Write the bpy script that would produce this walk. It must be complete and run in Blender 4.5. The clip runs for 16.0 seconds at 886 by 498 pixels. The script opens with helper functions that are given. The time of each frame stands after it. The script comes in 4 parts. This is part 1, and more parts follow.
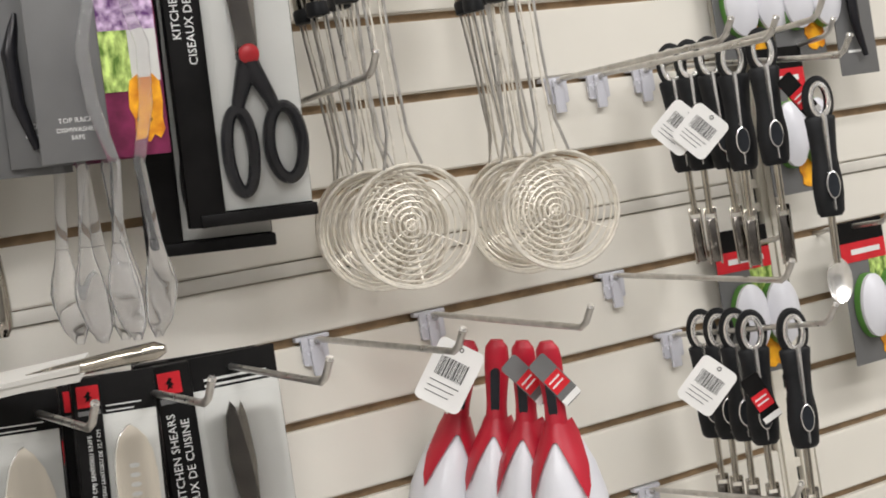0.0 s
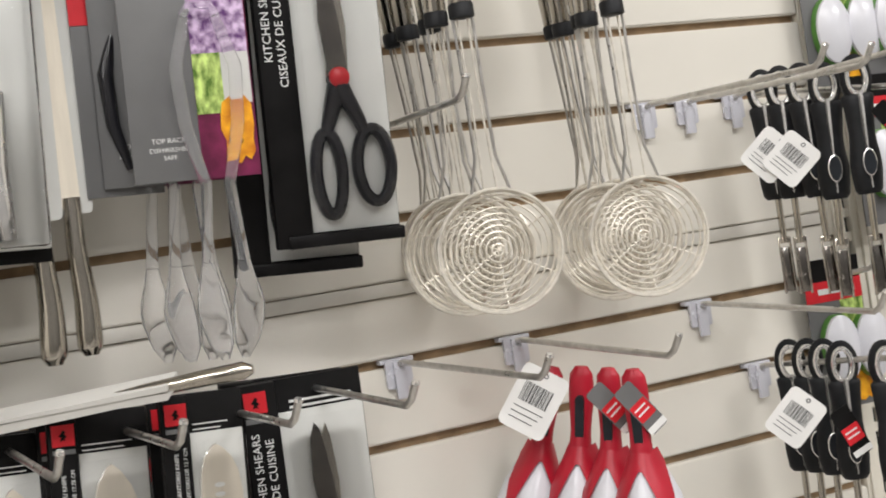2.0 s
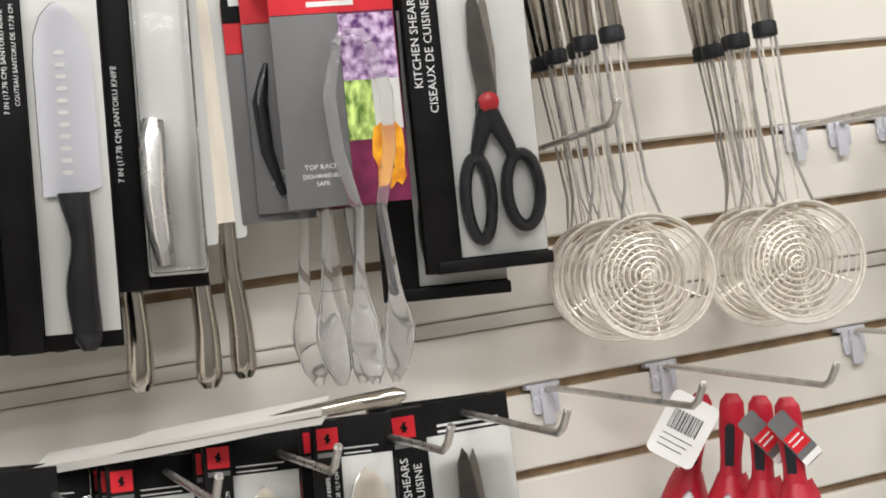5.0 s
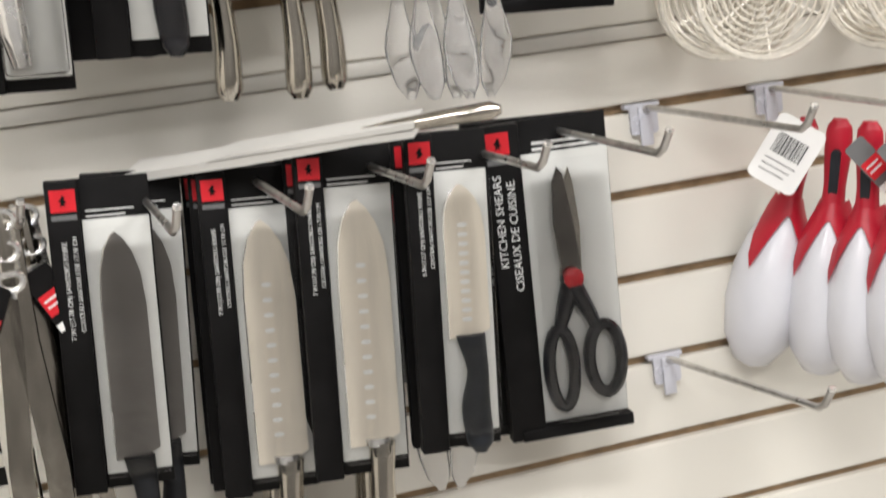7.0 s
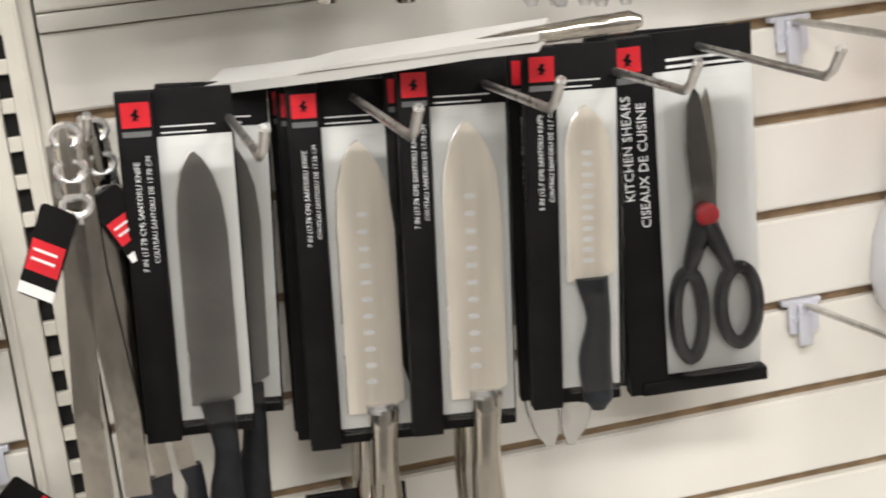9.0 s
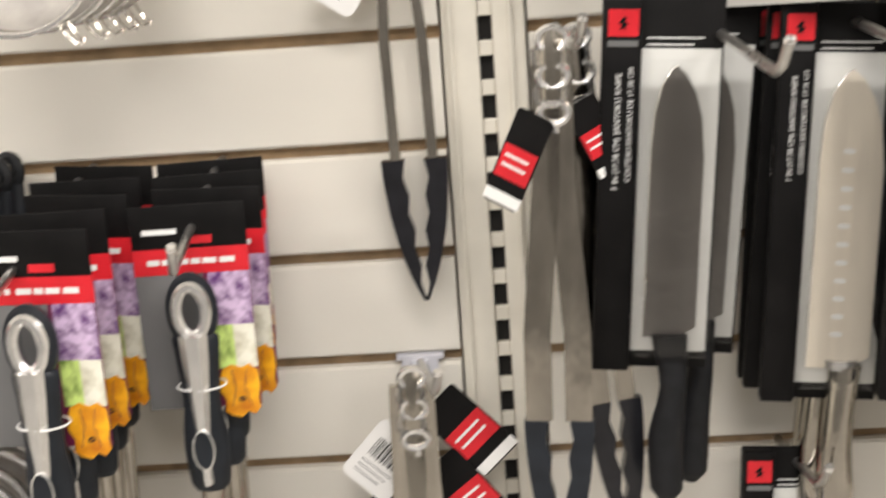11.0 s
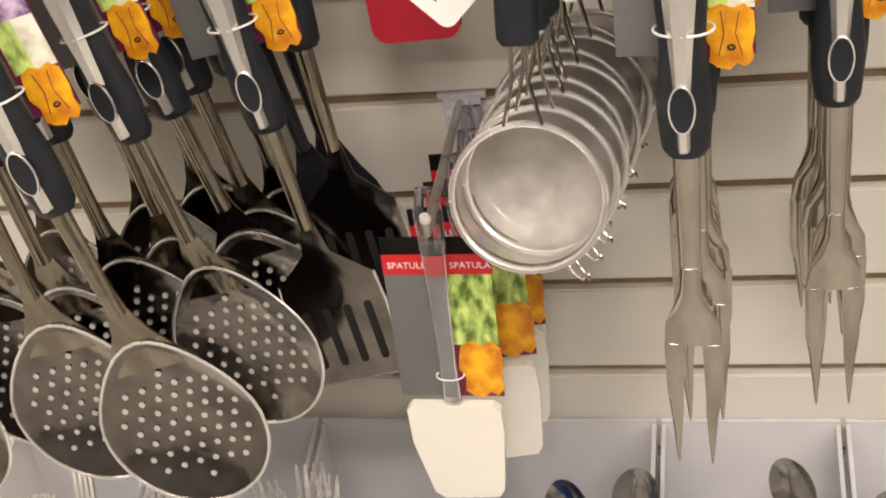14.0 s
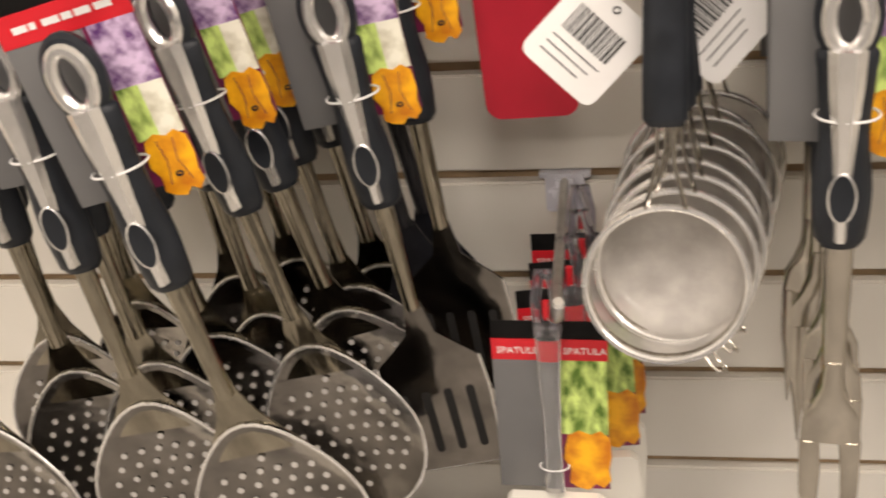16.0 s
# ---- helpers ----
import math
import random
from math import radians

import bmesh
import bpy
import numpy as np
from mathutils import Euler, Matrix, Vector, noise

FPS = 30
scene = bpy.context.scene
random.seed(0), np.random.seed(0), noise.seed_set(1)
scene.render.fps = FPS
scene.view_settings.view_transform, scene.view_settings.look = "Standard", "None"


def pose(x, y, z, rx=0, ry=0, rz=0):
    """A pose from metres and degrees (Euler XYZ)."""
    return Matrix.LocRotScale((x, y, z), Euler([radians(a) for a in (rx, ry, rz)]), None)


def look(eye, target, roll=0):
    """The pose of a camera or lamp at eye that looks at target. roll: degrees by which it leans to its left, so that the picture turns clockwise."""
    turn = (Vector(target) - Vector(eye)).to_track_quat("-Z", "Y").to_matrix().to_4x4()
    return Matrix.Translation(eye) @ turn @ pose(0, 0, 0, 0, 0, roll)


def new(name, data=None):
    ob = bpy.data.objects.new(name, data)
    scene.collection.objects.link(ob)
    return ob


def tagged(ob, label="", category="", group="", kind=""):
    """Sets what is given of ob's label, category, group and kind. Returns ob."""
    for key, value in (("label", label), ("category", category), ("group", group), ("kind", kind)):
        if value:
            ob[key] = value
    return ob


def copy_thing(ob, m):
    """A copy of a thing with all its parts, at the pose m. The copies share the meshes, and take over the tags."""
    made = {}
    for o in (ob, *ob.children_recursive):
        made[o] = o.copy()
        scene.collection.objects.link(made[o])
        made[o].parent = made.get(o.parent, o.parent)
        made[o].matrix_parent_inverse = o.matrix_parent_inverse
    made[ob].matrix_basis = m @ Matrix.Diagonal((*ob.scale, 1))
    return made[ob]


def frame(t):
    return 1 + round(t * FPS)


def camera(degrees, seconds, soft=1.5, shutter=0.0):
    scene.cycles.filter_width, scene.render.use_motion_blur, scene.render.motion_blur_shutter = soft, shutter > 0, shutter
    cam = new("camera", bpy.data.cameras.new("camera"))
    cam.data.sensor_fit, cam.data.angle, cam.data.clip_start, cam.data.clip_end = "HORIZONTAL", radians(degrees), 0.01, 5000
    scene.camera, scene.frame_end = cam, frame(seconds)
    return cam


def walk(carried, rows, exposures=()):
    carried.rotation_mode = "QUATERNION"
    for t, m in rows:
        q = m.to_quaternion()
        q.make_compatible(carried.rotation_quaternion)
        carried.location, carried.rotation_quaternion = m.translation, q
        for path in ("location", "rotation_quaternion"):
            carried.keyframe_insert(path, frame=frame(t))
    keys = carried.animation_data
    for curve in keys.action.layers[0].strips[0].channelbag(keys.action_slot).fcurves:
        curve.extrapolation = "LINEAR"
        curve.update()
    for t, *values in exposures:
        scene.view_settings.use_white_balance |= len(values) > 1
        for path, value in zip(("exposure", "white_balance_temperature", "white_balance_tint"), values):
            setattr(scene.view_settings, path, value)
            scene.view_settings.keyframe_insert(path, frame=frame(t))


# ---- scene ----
PATH = [
    (0, (0.120, -1.140, 1.405), (1.104, 0.600, 1.335), -9.4),
    (0.5, (0.117, -1.141, 1.404), (1.074, 0.614, 1.343), -9.3),
    (1, (0.117, -1.138, 1.406), (1.048, 0.631, 1.351), -9.0),
    (1.5, (0.116, -1.134, 1.405), (1.030, 0.644, 1.367), -8.8),
    (2, (0.115, -1.133, 1.406), (1.004, 0.658, 1.390), -8.6),
    (2.5, (0.111, -1.133, 1.406), (0.949, 0.683, 1.405), -8.2),
    (3, (0.108, -1.135, 1.408), (0.864, 0.716, 1.452), -8.0),
    (3.2, (0.107, -1.133, 1.407), (0.830, 0.730, 1.484), -7.9),
    (5.3, (0.100, -1.119, 1.418), (0.824, 0.745, 1.430), -8.6),
    (5.5, (0.101, -1.116, 1.419), (0.819, 0.750, 1.363), -8.8),
    (6, (0.098, -1.113, 1.416), (0.742, 0.777, 1.302), -8.5),
    (6.5, (0.095, -1.104, 1.409), (0.675, 0.797, 1.181), -7.8),
    (7, (0.105, -1.088, 1.407), (0.645, 0.806, 1.057), -7.4),
    (7.5, (0.117, -1.055, 1.401), (0.647, 0.816, 0.935), -7.8),
    (8, (0.139, -1.020, 1.400), (0.635, 0.851, 0.897), -7.5),
    (8.2, (0.150, -1.007, 1.404), (0.622, 0.871, 0.902), -7.2),
    (10.3, (0.039, -0.916, 1.391), (0.170, 1.036, 0.977), -4.8),
    (10.5, (0.042, -0.913, 1.387), (0.085, 1.041, 0.964), -4.2),
    (11, (0.038, -0.906, 1.383), (-0.063, 1.029, 0.886), -4.1),
    (11.5, (0.008, -0.898, 1.369), (-0.262, 0.998, 0.793), -5.6),
    (12, (-0.020, -0.889, 1.367), (-0.386, 0.976, 0.747), -5.9),
    (12.5, (-0.077, -0.869, 1.361), (-0.487, 0.964, 0.674), -6.0),
    (12.8, (-0.118, -0.857, 1.361), (-0.532, 0.956, 0.627), -6.4),
    (13, (-0.132, -0.846, 1.359), (-0.571, 0.926, 0.544), -6.9),
    (13.2, (-0.154, -0.834, 1.356), (-0.596, 0.900, 0.446), -7.5),
    (13.5, (-0.181, -0.823, 1.350), (-0.619, 0.842, 0.332), -7.5),
    (14, (-0.209, -0.822, 1.357), (-0.642, 0.863, 0.371), -8.7),
    (14.5, (-0.219, -0.817, 1.358), (-0.610, 0.887, 0.386), -8.7),
    (15, (-0.241, -0.818, 1.356), (-0.589, 0.918, 0.426), -7.3),
    (15.5, (-0.259, -0.816, 1.358), (-0.609, 0.932, 0.451), -6.8),
    (16, (-0.294, -0.805, 1.356), (-0.693, 0.938, 0.459), -6.4),
]
cam = camera(36.5, 16.0, soft=1.8, shutter=0.45)
walk(cam, [(t, look(eye, target, roll)) for t, eye, target, roll in PATH],
     [(0.0, -0.15, 6450, 10), (3.2, -0.10, 6450, 10), (6.0, 0.07, 6400, 10), (8.2, 0.20, 6450, 10), (10.5, 0.24, 6550, 10), (12.3, -0.05, 7500, 16), (13.5, 0.12, 7400, 15), (15.0, 0.0, 7500, 16), (16.0, 0.02, 7500, 16)])
# ---- world and light ----
world = bpy.data.worlds.new("store_air")
scene.world = world
world.use_nodes = True
world.node_tree.nodes["Background"].inputs[0].default_value = (1.0, 0.95, 0.88, 1)
world.node_tree.nodes["Background"].inputs[1].default_value = 0.02


def ceiling_lamp(x, y, sx, sy, watts):
    data = bpy.data.lights.new("ceiling_lamp", "AREA")
    data.shape, data.size, data.size_y, data.energy = "RECTANGLE", sx, sy, watts
    data.color = (1.0, 0.985, 0.975)
    ob = new("ceiling_lamp", data)
    ob.matrix_basis = pose(x, y, 2.72)
    return ob


for lx in (-1.6, 0.2, 2.0):
    for ly, w in ((-1.45, 28), (-2.6, 24)):
        ceiling_lamp(lx, ly, 1.2, 0.25, w)


# ---- materials ----
def mat(name, col, rough=0.5, metal=0.0, var=0.08, scale=30.0, bump=0.05, bscale=300.0, trans=0.0, alpha=1.0, stretch=(1, 1, 1), col2=None, ior=1.45, rvar=0.1, spec=0.5, bdist=0.001):
    m = bpy.data.materials.new(name)
    m.use_nodes = True
    nt = m.node_tree
    b = nt.nodes["Principled BSDF"]
    tc = nt.nodes.new("ShaderNodeTexCoord")
    mp = nt.nodes.new("ShaderNodeMapping")
    mp.inputs["Scale"].default_value = stretch
    nt.links.new(tc.outputs["Object"], mp.inputs[0])
    n1 = nt.nodes.new("ShaderNodeTexNoise")
    n1.inputs["Scale"].default_value = scale
    n1.inputs["Detail"].default_value = 5
    nt.links.new(mp.outputs[0], n1.inputs["Vector"])
    ramp = nt.nodes.new("ShaderNodeValToRGB")
    a = [max(0.0, c * (1 - var)) for c in col]
    z = [min(1.0, c * (1 + var)) for c in (col2 or col)]
    ramp.color_ramp.elements[0].position, ramp.color_ramp.elements[1].position = 0.35, 0.65
    ramp.color_ramp.elements[0].color, ramp.color_ramp.elements[1].color = (*a, 1), (*z, 1)
    nt.links.new(n1.outputs["Fac"], ramp.inputs[0])
    nt.links.new(ramp.outputs[0], b.inputs["Base Color"])
    n2 = nt.nodes.new("ShaderNodeTexNoise")
    n2.inputs["Scale"].default_value = bscale
    n2.inputs["Detail"].default_value = 3
    nt.links.new(mp.outputs[0], n2.inputs["Vector"])
    bp = nt.nodes.new("ShaderNodeBump")
    bp.inputs["Strength"].default_value, bp.inputs["Distance"].default_value = bump, bdist
    nt.links.new(n2.outputs["Fac"], bp.inputs["Height"])
    nt.links.new(bp.outputs[0], b.inputs["Normal"])
    mr = nt.nodes.new("ShaderNodeMapRange")
    mr.inputs["To Min"].default_value, mr.inputs["To Max"].default_value = max(0.02, rough - rvar), min(1, rough + rvar)
    nt.links.new(n1.outputs["Fac"], mr.inputs["Value"])
    nt.links.new(mr.outputs[0], b.inputs["Roughness"])
    b.inputs["Metallic"].default_value = metal
    b.inputs["Specular IOR Level"].default_value = spec
    b.inputs["Transmission Weight"].default_value = trans
    b.inputs["Alpha"].default_value = alpha
    b.inputs["IOR"].default_value = ior
    return m


def film(name):
    m = bpy.data.materials.new(name)
    m.use_nodes = True
    nt = m.node_tree
    nt.nodes.remove(nt.nodes["Principled BSDF"])
    lw = nt.nodes.new("ShaderNodeLayerWeight")
    lw.inputs["Blend"].default_value = 0.27
    tr = nt.nodes.new("ShaderNodeBsdfTransparent")
    gl = nt.nodes.new("ShaderNodeBsdfGlossy")
    gl.inputs["Roughness"].default_value = 0.07
    tc = nt.nodes.new("ShaderNodeTexCoord")
    nz = nt.nodes.new("ShaderNodeTexNoise")
    nz.inputs["Scale"].default_value = 40
    bp = nt.nodes.new("ShaderNodeBump")
    bp.inputs["Strength"].default_value, bp.inputs["Distance"].default_value = 0.5, 0.004
    nt.links.new(tc.outputs["Object"], nz.inputs["Vector"])
    nt.links.new(nz.outputs["Fac"], bp.inputs["Height"])
    nt.links.new(bp.outputs[0], gl.inputs["Normal"])
    mx = nt.nodes.new("ShaderNodeMixShader")
    nt.links.new(lw.outputs["Fresnel"], mx.inputs[0])
    nt.links.new(tr.outputs[0], mx.inputs[1])
    nt.links.new(gl.outputs[0], mx.inputs[2])
    nt.links.new(mx.outputs[0], nt.nodes["Material Output"].inputs[0])
    return m


LAMINATE = mat("slat_laminate", (0.78, 0.745, 0.67), 0.40, var=0.045, scale=3.5, bump=0.04, bscale=500)
MDF = mat("raw_fibreboard", (0.34, 0.235, 0.14), 0.85, var=0.2, scale=60, bump=0.3, bscale=900)
STRIP = mat("joint_strip", (0.66, 0.63, 0.57), 0.4, var=0.05, scale=15)
UPRIGHT = mat("upright_enamel", (0.74, 0.70, 0.61), 0.38, var=0.05, scale=25, bump=0.08)
# near-black colour standing in for the shade inside slots
SLOTSHADE = mat("slot_shade_black", (0.012, 0.011, 0.01), 0.9)
PLASTER = mat("plain_wall_paint", (0.72, 0.69, 0.63), 0.7, var=0.05, scale=4, bump=0.1)
FLOORM = mat("floor_tile", (0.36, 0.34, 0.31), 0.35, var=0.12, scale=8, bump=0.05)
# dark grey standing in for stocked shelves opposite; deepens contrast and reflections
AISLE_DARK = mat("aisle_stand_in_grey", (0.17, 0.165, 0.16), 0.6, var=0.1, scale=3, col2=(0.2, 0.195, 0.19))
STEEL = mat("brushed_steel", (0.50, 0.468, 0.415), 0.15, 1.0, var=0.15, scale=25, bump=0.16, bscale=16, stretch=(2.5, 2.5, 1), rvar=0.06, bdist=0.006)
CHROME = mat("polished_chrome", (0.92, 0.91, 0.89), 0.26, 0.88, var=0.06, scale=50, bump=0.03, rvar=0.05)
WIRE = mat("plated_wire", (0.60, 0.585, 0.56), 0.3, 0.95, var=0.15, scale=80)
TINWIRE = mat("tinned_wire", (0.78, 0.735, 0.65), 0.36, 0.4, var=0.15, scale=90)
GUNMETAL = mat("dark_steel", (0.215, 0.20, 0.185), 0.13, 1.0, var=0.25, scale=40, bump=0.3, bscale=22, rvar=0.06, bdist=0.005)
# darker copy of the steel, dark olive-brown reflections painted into its colour
BROWNSTEEL = mat("steel_with_brown_reflection", (0.33, 0.30, 0.24), 0.14, 1.0, var=0.25, scale=25, bump=0.3, bscale=16, stretch=(2.5, 2.5, 1), rvar=0.06, bdist=0.006)
# non-metal; the beige store reflection on the steel is in the base colour
BLADE = mat("satin_blade_beige_reflection", (0.80, 0.73, 0.615), 0.36, 0.0, var=0.06, scale=15, bump=0.12, bscale=400, stretch=(8, 8, 1))
SMOKED = mat("smoky_grey_blade", (0.16, 0.148, 0.135), 0.38, 0.35, var=0.12, scale=14, bump=0.1)
# whiter than the blade: the glint of each dimple is painted in
DIMPLE_GLINT = mat("dimple_glint_white", (0.96, 0.95, 0.92), 0.25, 0.0, var=0.05)
BLACK = mat("soft_black_grip", (0.010, 0.0105, 0.012), 0.5, var=0.25, scale=90, bump=0.12, bscale=1200, spec=0.3)
BLACKG = mat("glossy_black_plastic", (0.015, 0.015, 0.018), 0.18, var=0.2, scale=50)
SLATE = mat("slate_grey_grip", (0.016, 0.019, 0.024), 0.42, var=0.2, scale=60, bump=0.08, spec=0.35)
BCARD = mat("black_printed_card", (0.007, 0.0065, 0.0065), 0.5, var=0.3, scale=30, bump=0.06, spec=0.14)
GCARD = mat("grey_printed_card", (0.145, 0.145, 0.145), 0.4, var=0.07, scale=20, bump=0.05)
LGREY = mat("pale_insert_card", (0.62, 0.62, 0.59), 0.5, var=0.05, scale=12, bump=0.08)
WCARD = mat("white_tag_card", (0.82, 0.81, 0.79), 0.5, var=0.04, scale=20, bump=0.04)
BACKING = mat("plain_backing_card", (0.60, 0.585, 0.55), 0.5, var=0.06, scale=14, bump=0.15, bscale=60)
RED = mat("red_print", (0.62, 0.018, 0.028), 0.38, var=0.12, scale=30)
REDP = mat("red_silicone", (0.45, 0.012, 0.03), 0.4, var=0.1, scale=20, bump=0.05)
WPLAST = mat("white_plastic", (0.72, 0.72, 0.765), 0.22, var=0.03, scale=12)
CLIPM = mat("milky_clip_plastic", (0.78, 0.78, 0.84), 0.25, var=0.05, scale=30, trans=0.25)
WSIL = mat("white_silicone", (0.82, 0.79, 0.71), 0.4, var=0.03, scale=15)
CLEAR = mat("clear_plastic", (0.99, 0.99, 1.0), 0.07, var=0.01, bump=0.35, bscale=45, trans=0.93, ior=1.28, rvar=0.03)
SMOKE = mat("smoky_clear_plastic", (0.62, 0.6, 0.66), 0.06, var=0.03, bump=0.25, bscale=60, trans=0.95, ior=1.4, rvar=0.03)
FROST = mat("cloudy_acrylic", (0.90, 0.90, 0.92), 0.22, var=0.04, scale=12, bump=0.2, bscale=40, trans=0.5, ior=1.2)
FILM = film("thin_blister_film")
INK = mat("white_ink", (0.78, 0.78, 0.76), 0.5, var=0.05)
# pale colour that imitates light showing through the skimmer holes
PALE = mat("painted_hole_light", (0.45, 0.43, 0.40), 0.5, var=0.1)
DINK = mat("black_ink", (0.03, 0.03, 0.03), 0.6, var=0.1)
PURPLE = mat("cabbage_print", (0.16, 0.05, 0.22), 0.35, var=0.3, scale=140, col2=(0.55, 0.42, 0.58))
GREEN = mat("herb_print", (0.12, 0.24, 0.03), 0.35, var=0.3, scale=160, col2=(0.52, 0.66, 0.20), stretch=(1, 1, 0.5))
CREAM = mat("radish_print", (0.62, 0.58, 0.42), 0.35, var=0.1, scale=110, col2=(0.8, 0.78, 0.66))
ORANGE = mat("pepper_print", (0.72, 0.22, 0.012), 0.32, var=0.18, scale=70, col2=(0.92, 0.42, 0.02))
MAROON = mat("maroon_print", (0.16, 0.015, 0.06), 0.35, var=0.3, scale=60)
LEAF = mat("green_plastic", (0.10, 0.27, 0.05), 0.35, var=0.1)
BLUE = mat("blue_wrapper", (0.03, 0.10, 0.45), 0.3, var=0.2, scale=80)
MESHW = mat("fine_wire_mesh", (0.60, 0.57, 0.53), 0.5, 0.45, var=0.15, scale=60, bump=0.6, bscale=1400, alpha=0.62)


# ---- building helpers ----
def thing(name, m, label, category, group=""):
    ob = new(name)
    ob.empty_display_size = 0.02
    ob.matrix_basis = m
    return tagged(ob, label, category, group)


def part(name, bm, material, parent, label="", smooth=True):
    me = bpy.data.meshes.new(name)
    bmesh.ops.recalc_face_normals(bm, faces=bm.faces)
    bm.to_mesh(me)
    bm.free()
    return finish(name, me, material, parent, label, smooth)


def finish(name, me, material, parent, label="", smooth=True):
    me.materials.append(material)
    if smooth:
        me.shade_smooth()
        me.set_sharp_from_angle(angle=radians(38))
    ob = new(name, me)
    ob.parent = parent
    return tagged(ob, label)


def box(bm, x0, x1, y0, y1, z0, z1, bev=0.0, rot=None):
    r = bmesh.ops.create_cube(bm, size=1)
    vs = r["verts"]
    c = Vector(((x0 + x1) / 2, (y0 + y1) / 2, (z0 + z1) / 2))
    for v in vs:
        v.co = Vector((v.co.x * (x1 - x0), v.co.y * (y1 - y0), v.co.z * (z1 - z0)))
        if rot:
            v.co = rot @ v.co
        v.co += c
    if bev:
        es = list({e for v in vs for e in v.link_edges})
        bmesh.ops.bevel(bm, geom=es, offset=bev, segments=2, affect="EDGES", profile=0.5)
    return bm


def boxed(*a, **k):
    return box(bmesh.new(), *a, **k)


def loft(bm, rings, cap=True, closed=False):
    """rings: lists of points of equal count, joined in turn."""
    rows = [[bm.verts.new(p) for p in ring] for ring in rings]
    n = len(rows[0])
    pairs = list(zip(rows, rows[1:] + rows[:1])) if closed else list(zip(rows, rows[1:]))
    for a, b in pairs:
        for i in range(n):
            bm.faces.new((a[i], a[(i + 1) % n], b[(i + 1) % n], b[i]))
    if cap and not closed:
        bm.faces.new(rows[0][::-1])
        bm.faces.new(rows[-1])
    return bm


def tube(bm, pts, r, n=8, closed=False):
    pts = [Vector(p) for p in pts]
    rings = []
    up = Vector((0.31, 0.2, 0.93))
    for i, p in enumerate(pts):
        if closed:
            d = pts[(i + 1) % len(pts)] - pts[i - 1]
        else:
            d = pts[min(i + 1, len(pts) - 1)] - pts[max(i - 1, 0)]
        d.normalize()
        if i == 0:
            s = d.cross(up).normalized()
        else:
            s = (s - d * s.dot(d)).normalized()
        t = d.cross(s)
        rr = r[i] if isinstance(r, (list, tuple)) else r
        rings.append([p + (s * math.cos(a) + t * math.sin(a)) * rr for a in (2 * math.pi * k / n for k in range(n))])
    return loft(bm, rings, True, closed)


def oval(cx, cy, cz, rx, rz, n=28, plane="xz", tilt=0.0):
    out = []
    for k in range(n):
        a = 2 * math.pi * k / n
        u, v = rx * math.cos(a), rz * math.sin(a)
        out.append((cx + u, cy + v * tilt, cz + v) if plane == "xz" else (cx + u, cy + v, cz))
    return out


def spindle(bm, rows, n=12):
    """rows of (x, y, z, rx, ry): elliptical sections stacked along z, eased from row to row."""
    if len(rows) > 3:
        fine = []
        for i in range(len(rows) - 1):
            p = [np.array(rows[max(0, min(len(rows) - 1, i + d))]) for d in (-1, 0, 1, 2)]
            for t in (0.0, 0.33, 0.67):
                q = 0.5 * (2 * p[1] + (p[2] - p[0]) * t + (2 * p[0] - 5 * p[1] + 4 * p[2] - p[3]) * t * t + (3 * p[1] - p[0] - 3 * p[2] + p[3]) * t ** 3)
                q[3:] = np.maximum(q[3:], 0.0006)
                q[2] = p[1][2] + (p[2][2] - p[1][2]) * t
                fine.append([float(c) for c in q])
        rows = fine + [rows[-1]]
    return loft(bm, [[(x + rx * math.cos(2 * math.pi * k / n), y + ry * math.sin(2 * math.pi * k / n), z) for k in range(n)] for x, y, z, rx, ry in rows])


def plate(bm, outline, y0, y1):
    """An upright sheet from an outline of (x, z), between the depths y0 and y1."""
    a = [bm.verts.new((x, y0, z)) for x, z in outline]
    b = [bm.verts.new((x, y1, z)) for x, z in outline]
    bm.faces.new(a)
    bm.faces.new(b[::-1])
    n = len(a)
    for i in range(n):
        bm.faces.new((a[i], b[i], b[(i + 1) % n], a[(i + 1) % n]))
    return bm


def rounded(x0, x1, z0, z1, r, n=4):
    out = []
    for cx, cz, s in ((x1 - r, z1 - r, 0), (x0 + r, z1 - r, 90), (x0 + r, z0 + r, 180), (x1 - r, z0 + r, 270)):
        for k in range(n + 1):
            a = radians(s + 90 * k / n)
            out.append((cx + r * math.cos(a), cz + r * math.sin(a)))
    return out


def dish(bm, rx, rz, depth, cx=0, cy=0, cz=0, rings=6, n=28, sign=1, thick=0.0008):
    """A shallow bowl that opens towards -y, with its rim at cy."""
    def skin(off):
        rows = []
        for i in range(rings, 0, -1):
            f = i / rings
            rows.append([(cx + rx * f * math.cos(2 * math.pi * k / n), cy + sign * depth * (1 - f ** 2) + off, cz + rz * f * math.sin(2 * math.pi * k / n)) for k in range(n)])
        vr = [[bm.verts.new(p) for p in row] for row in rows]
        for a, b in zip(vr, vr[1:]):
            for k in range(n):
                bm.faces.new((a[k], a[(k + 1) % n], b[(k + 1) % n], b[k]))
        bm.faces.new(vr[-1])
        return vr[0]
    o, i = skin(0), skin(thick)
    for k in range(n):
        bm.faces.new((o[k], o[(k + 1) % n], i[(k + 1) % n], i[k]))
    return bm


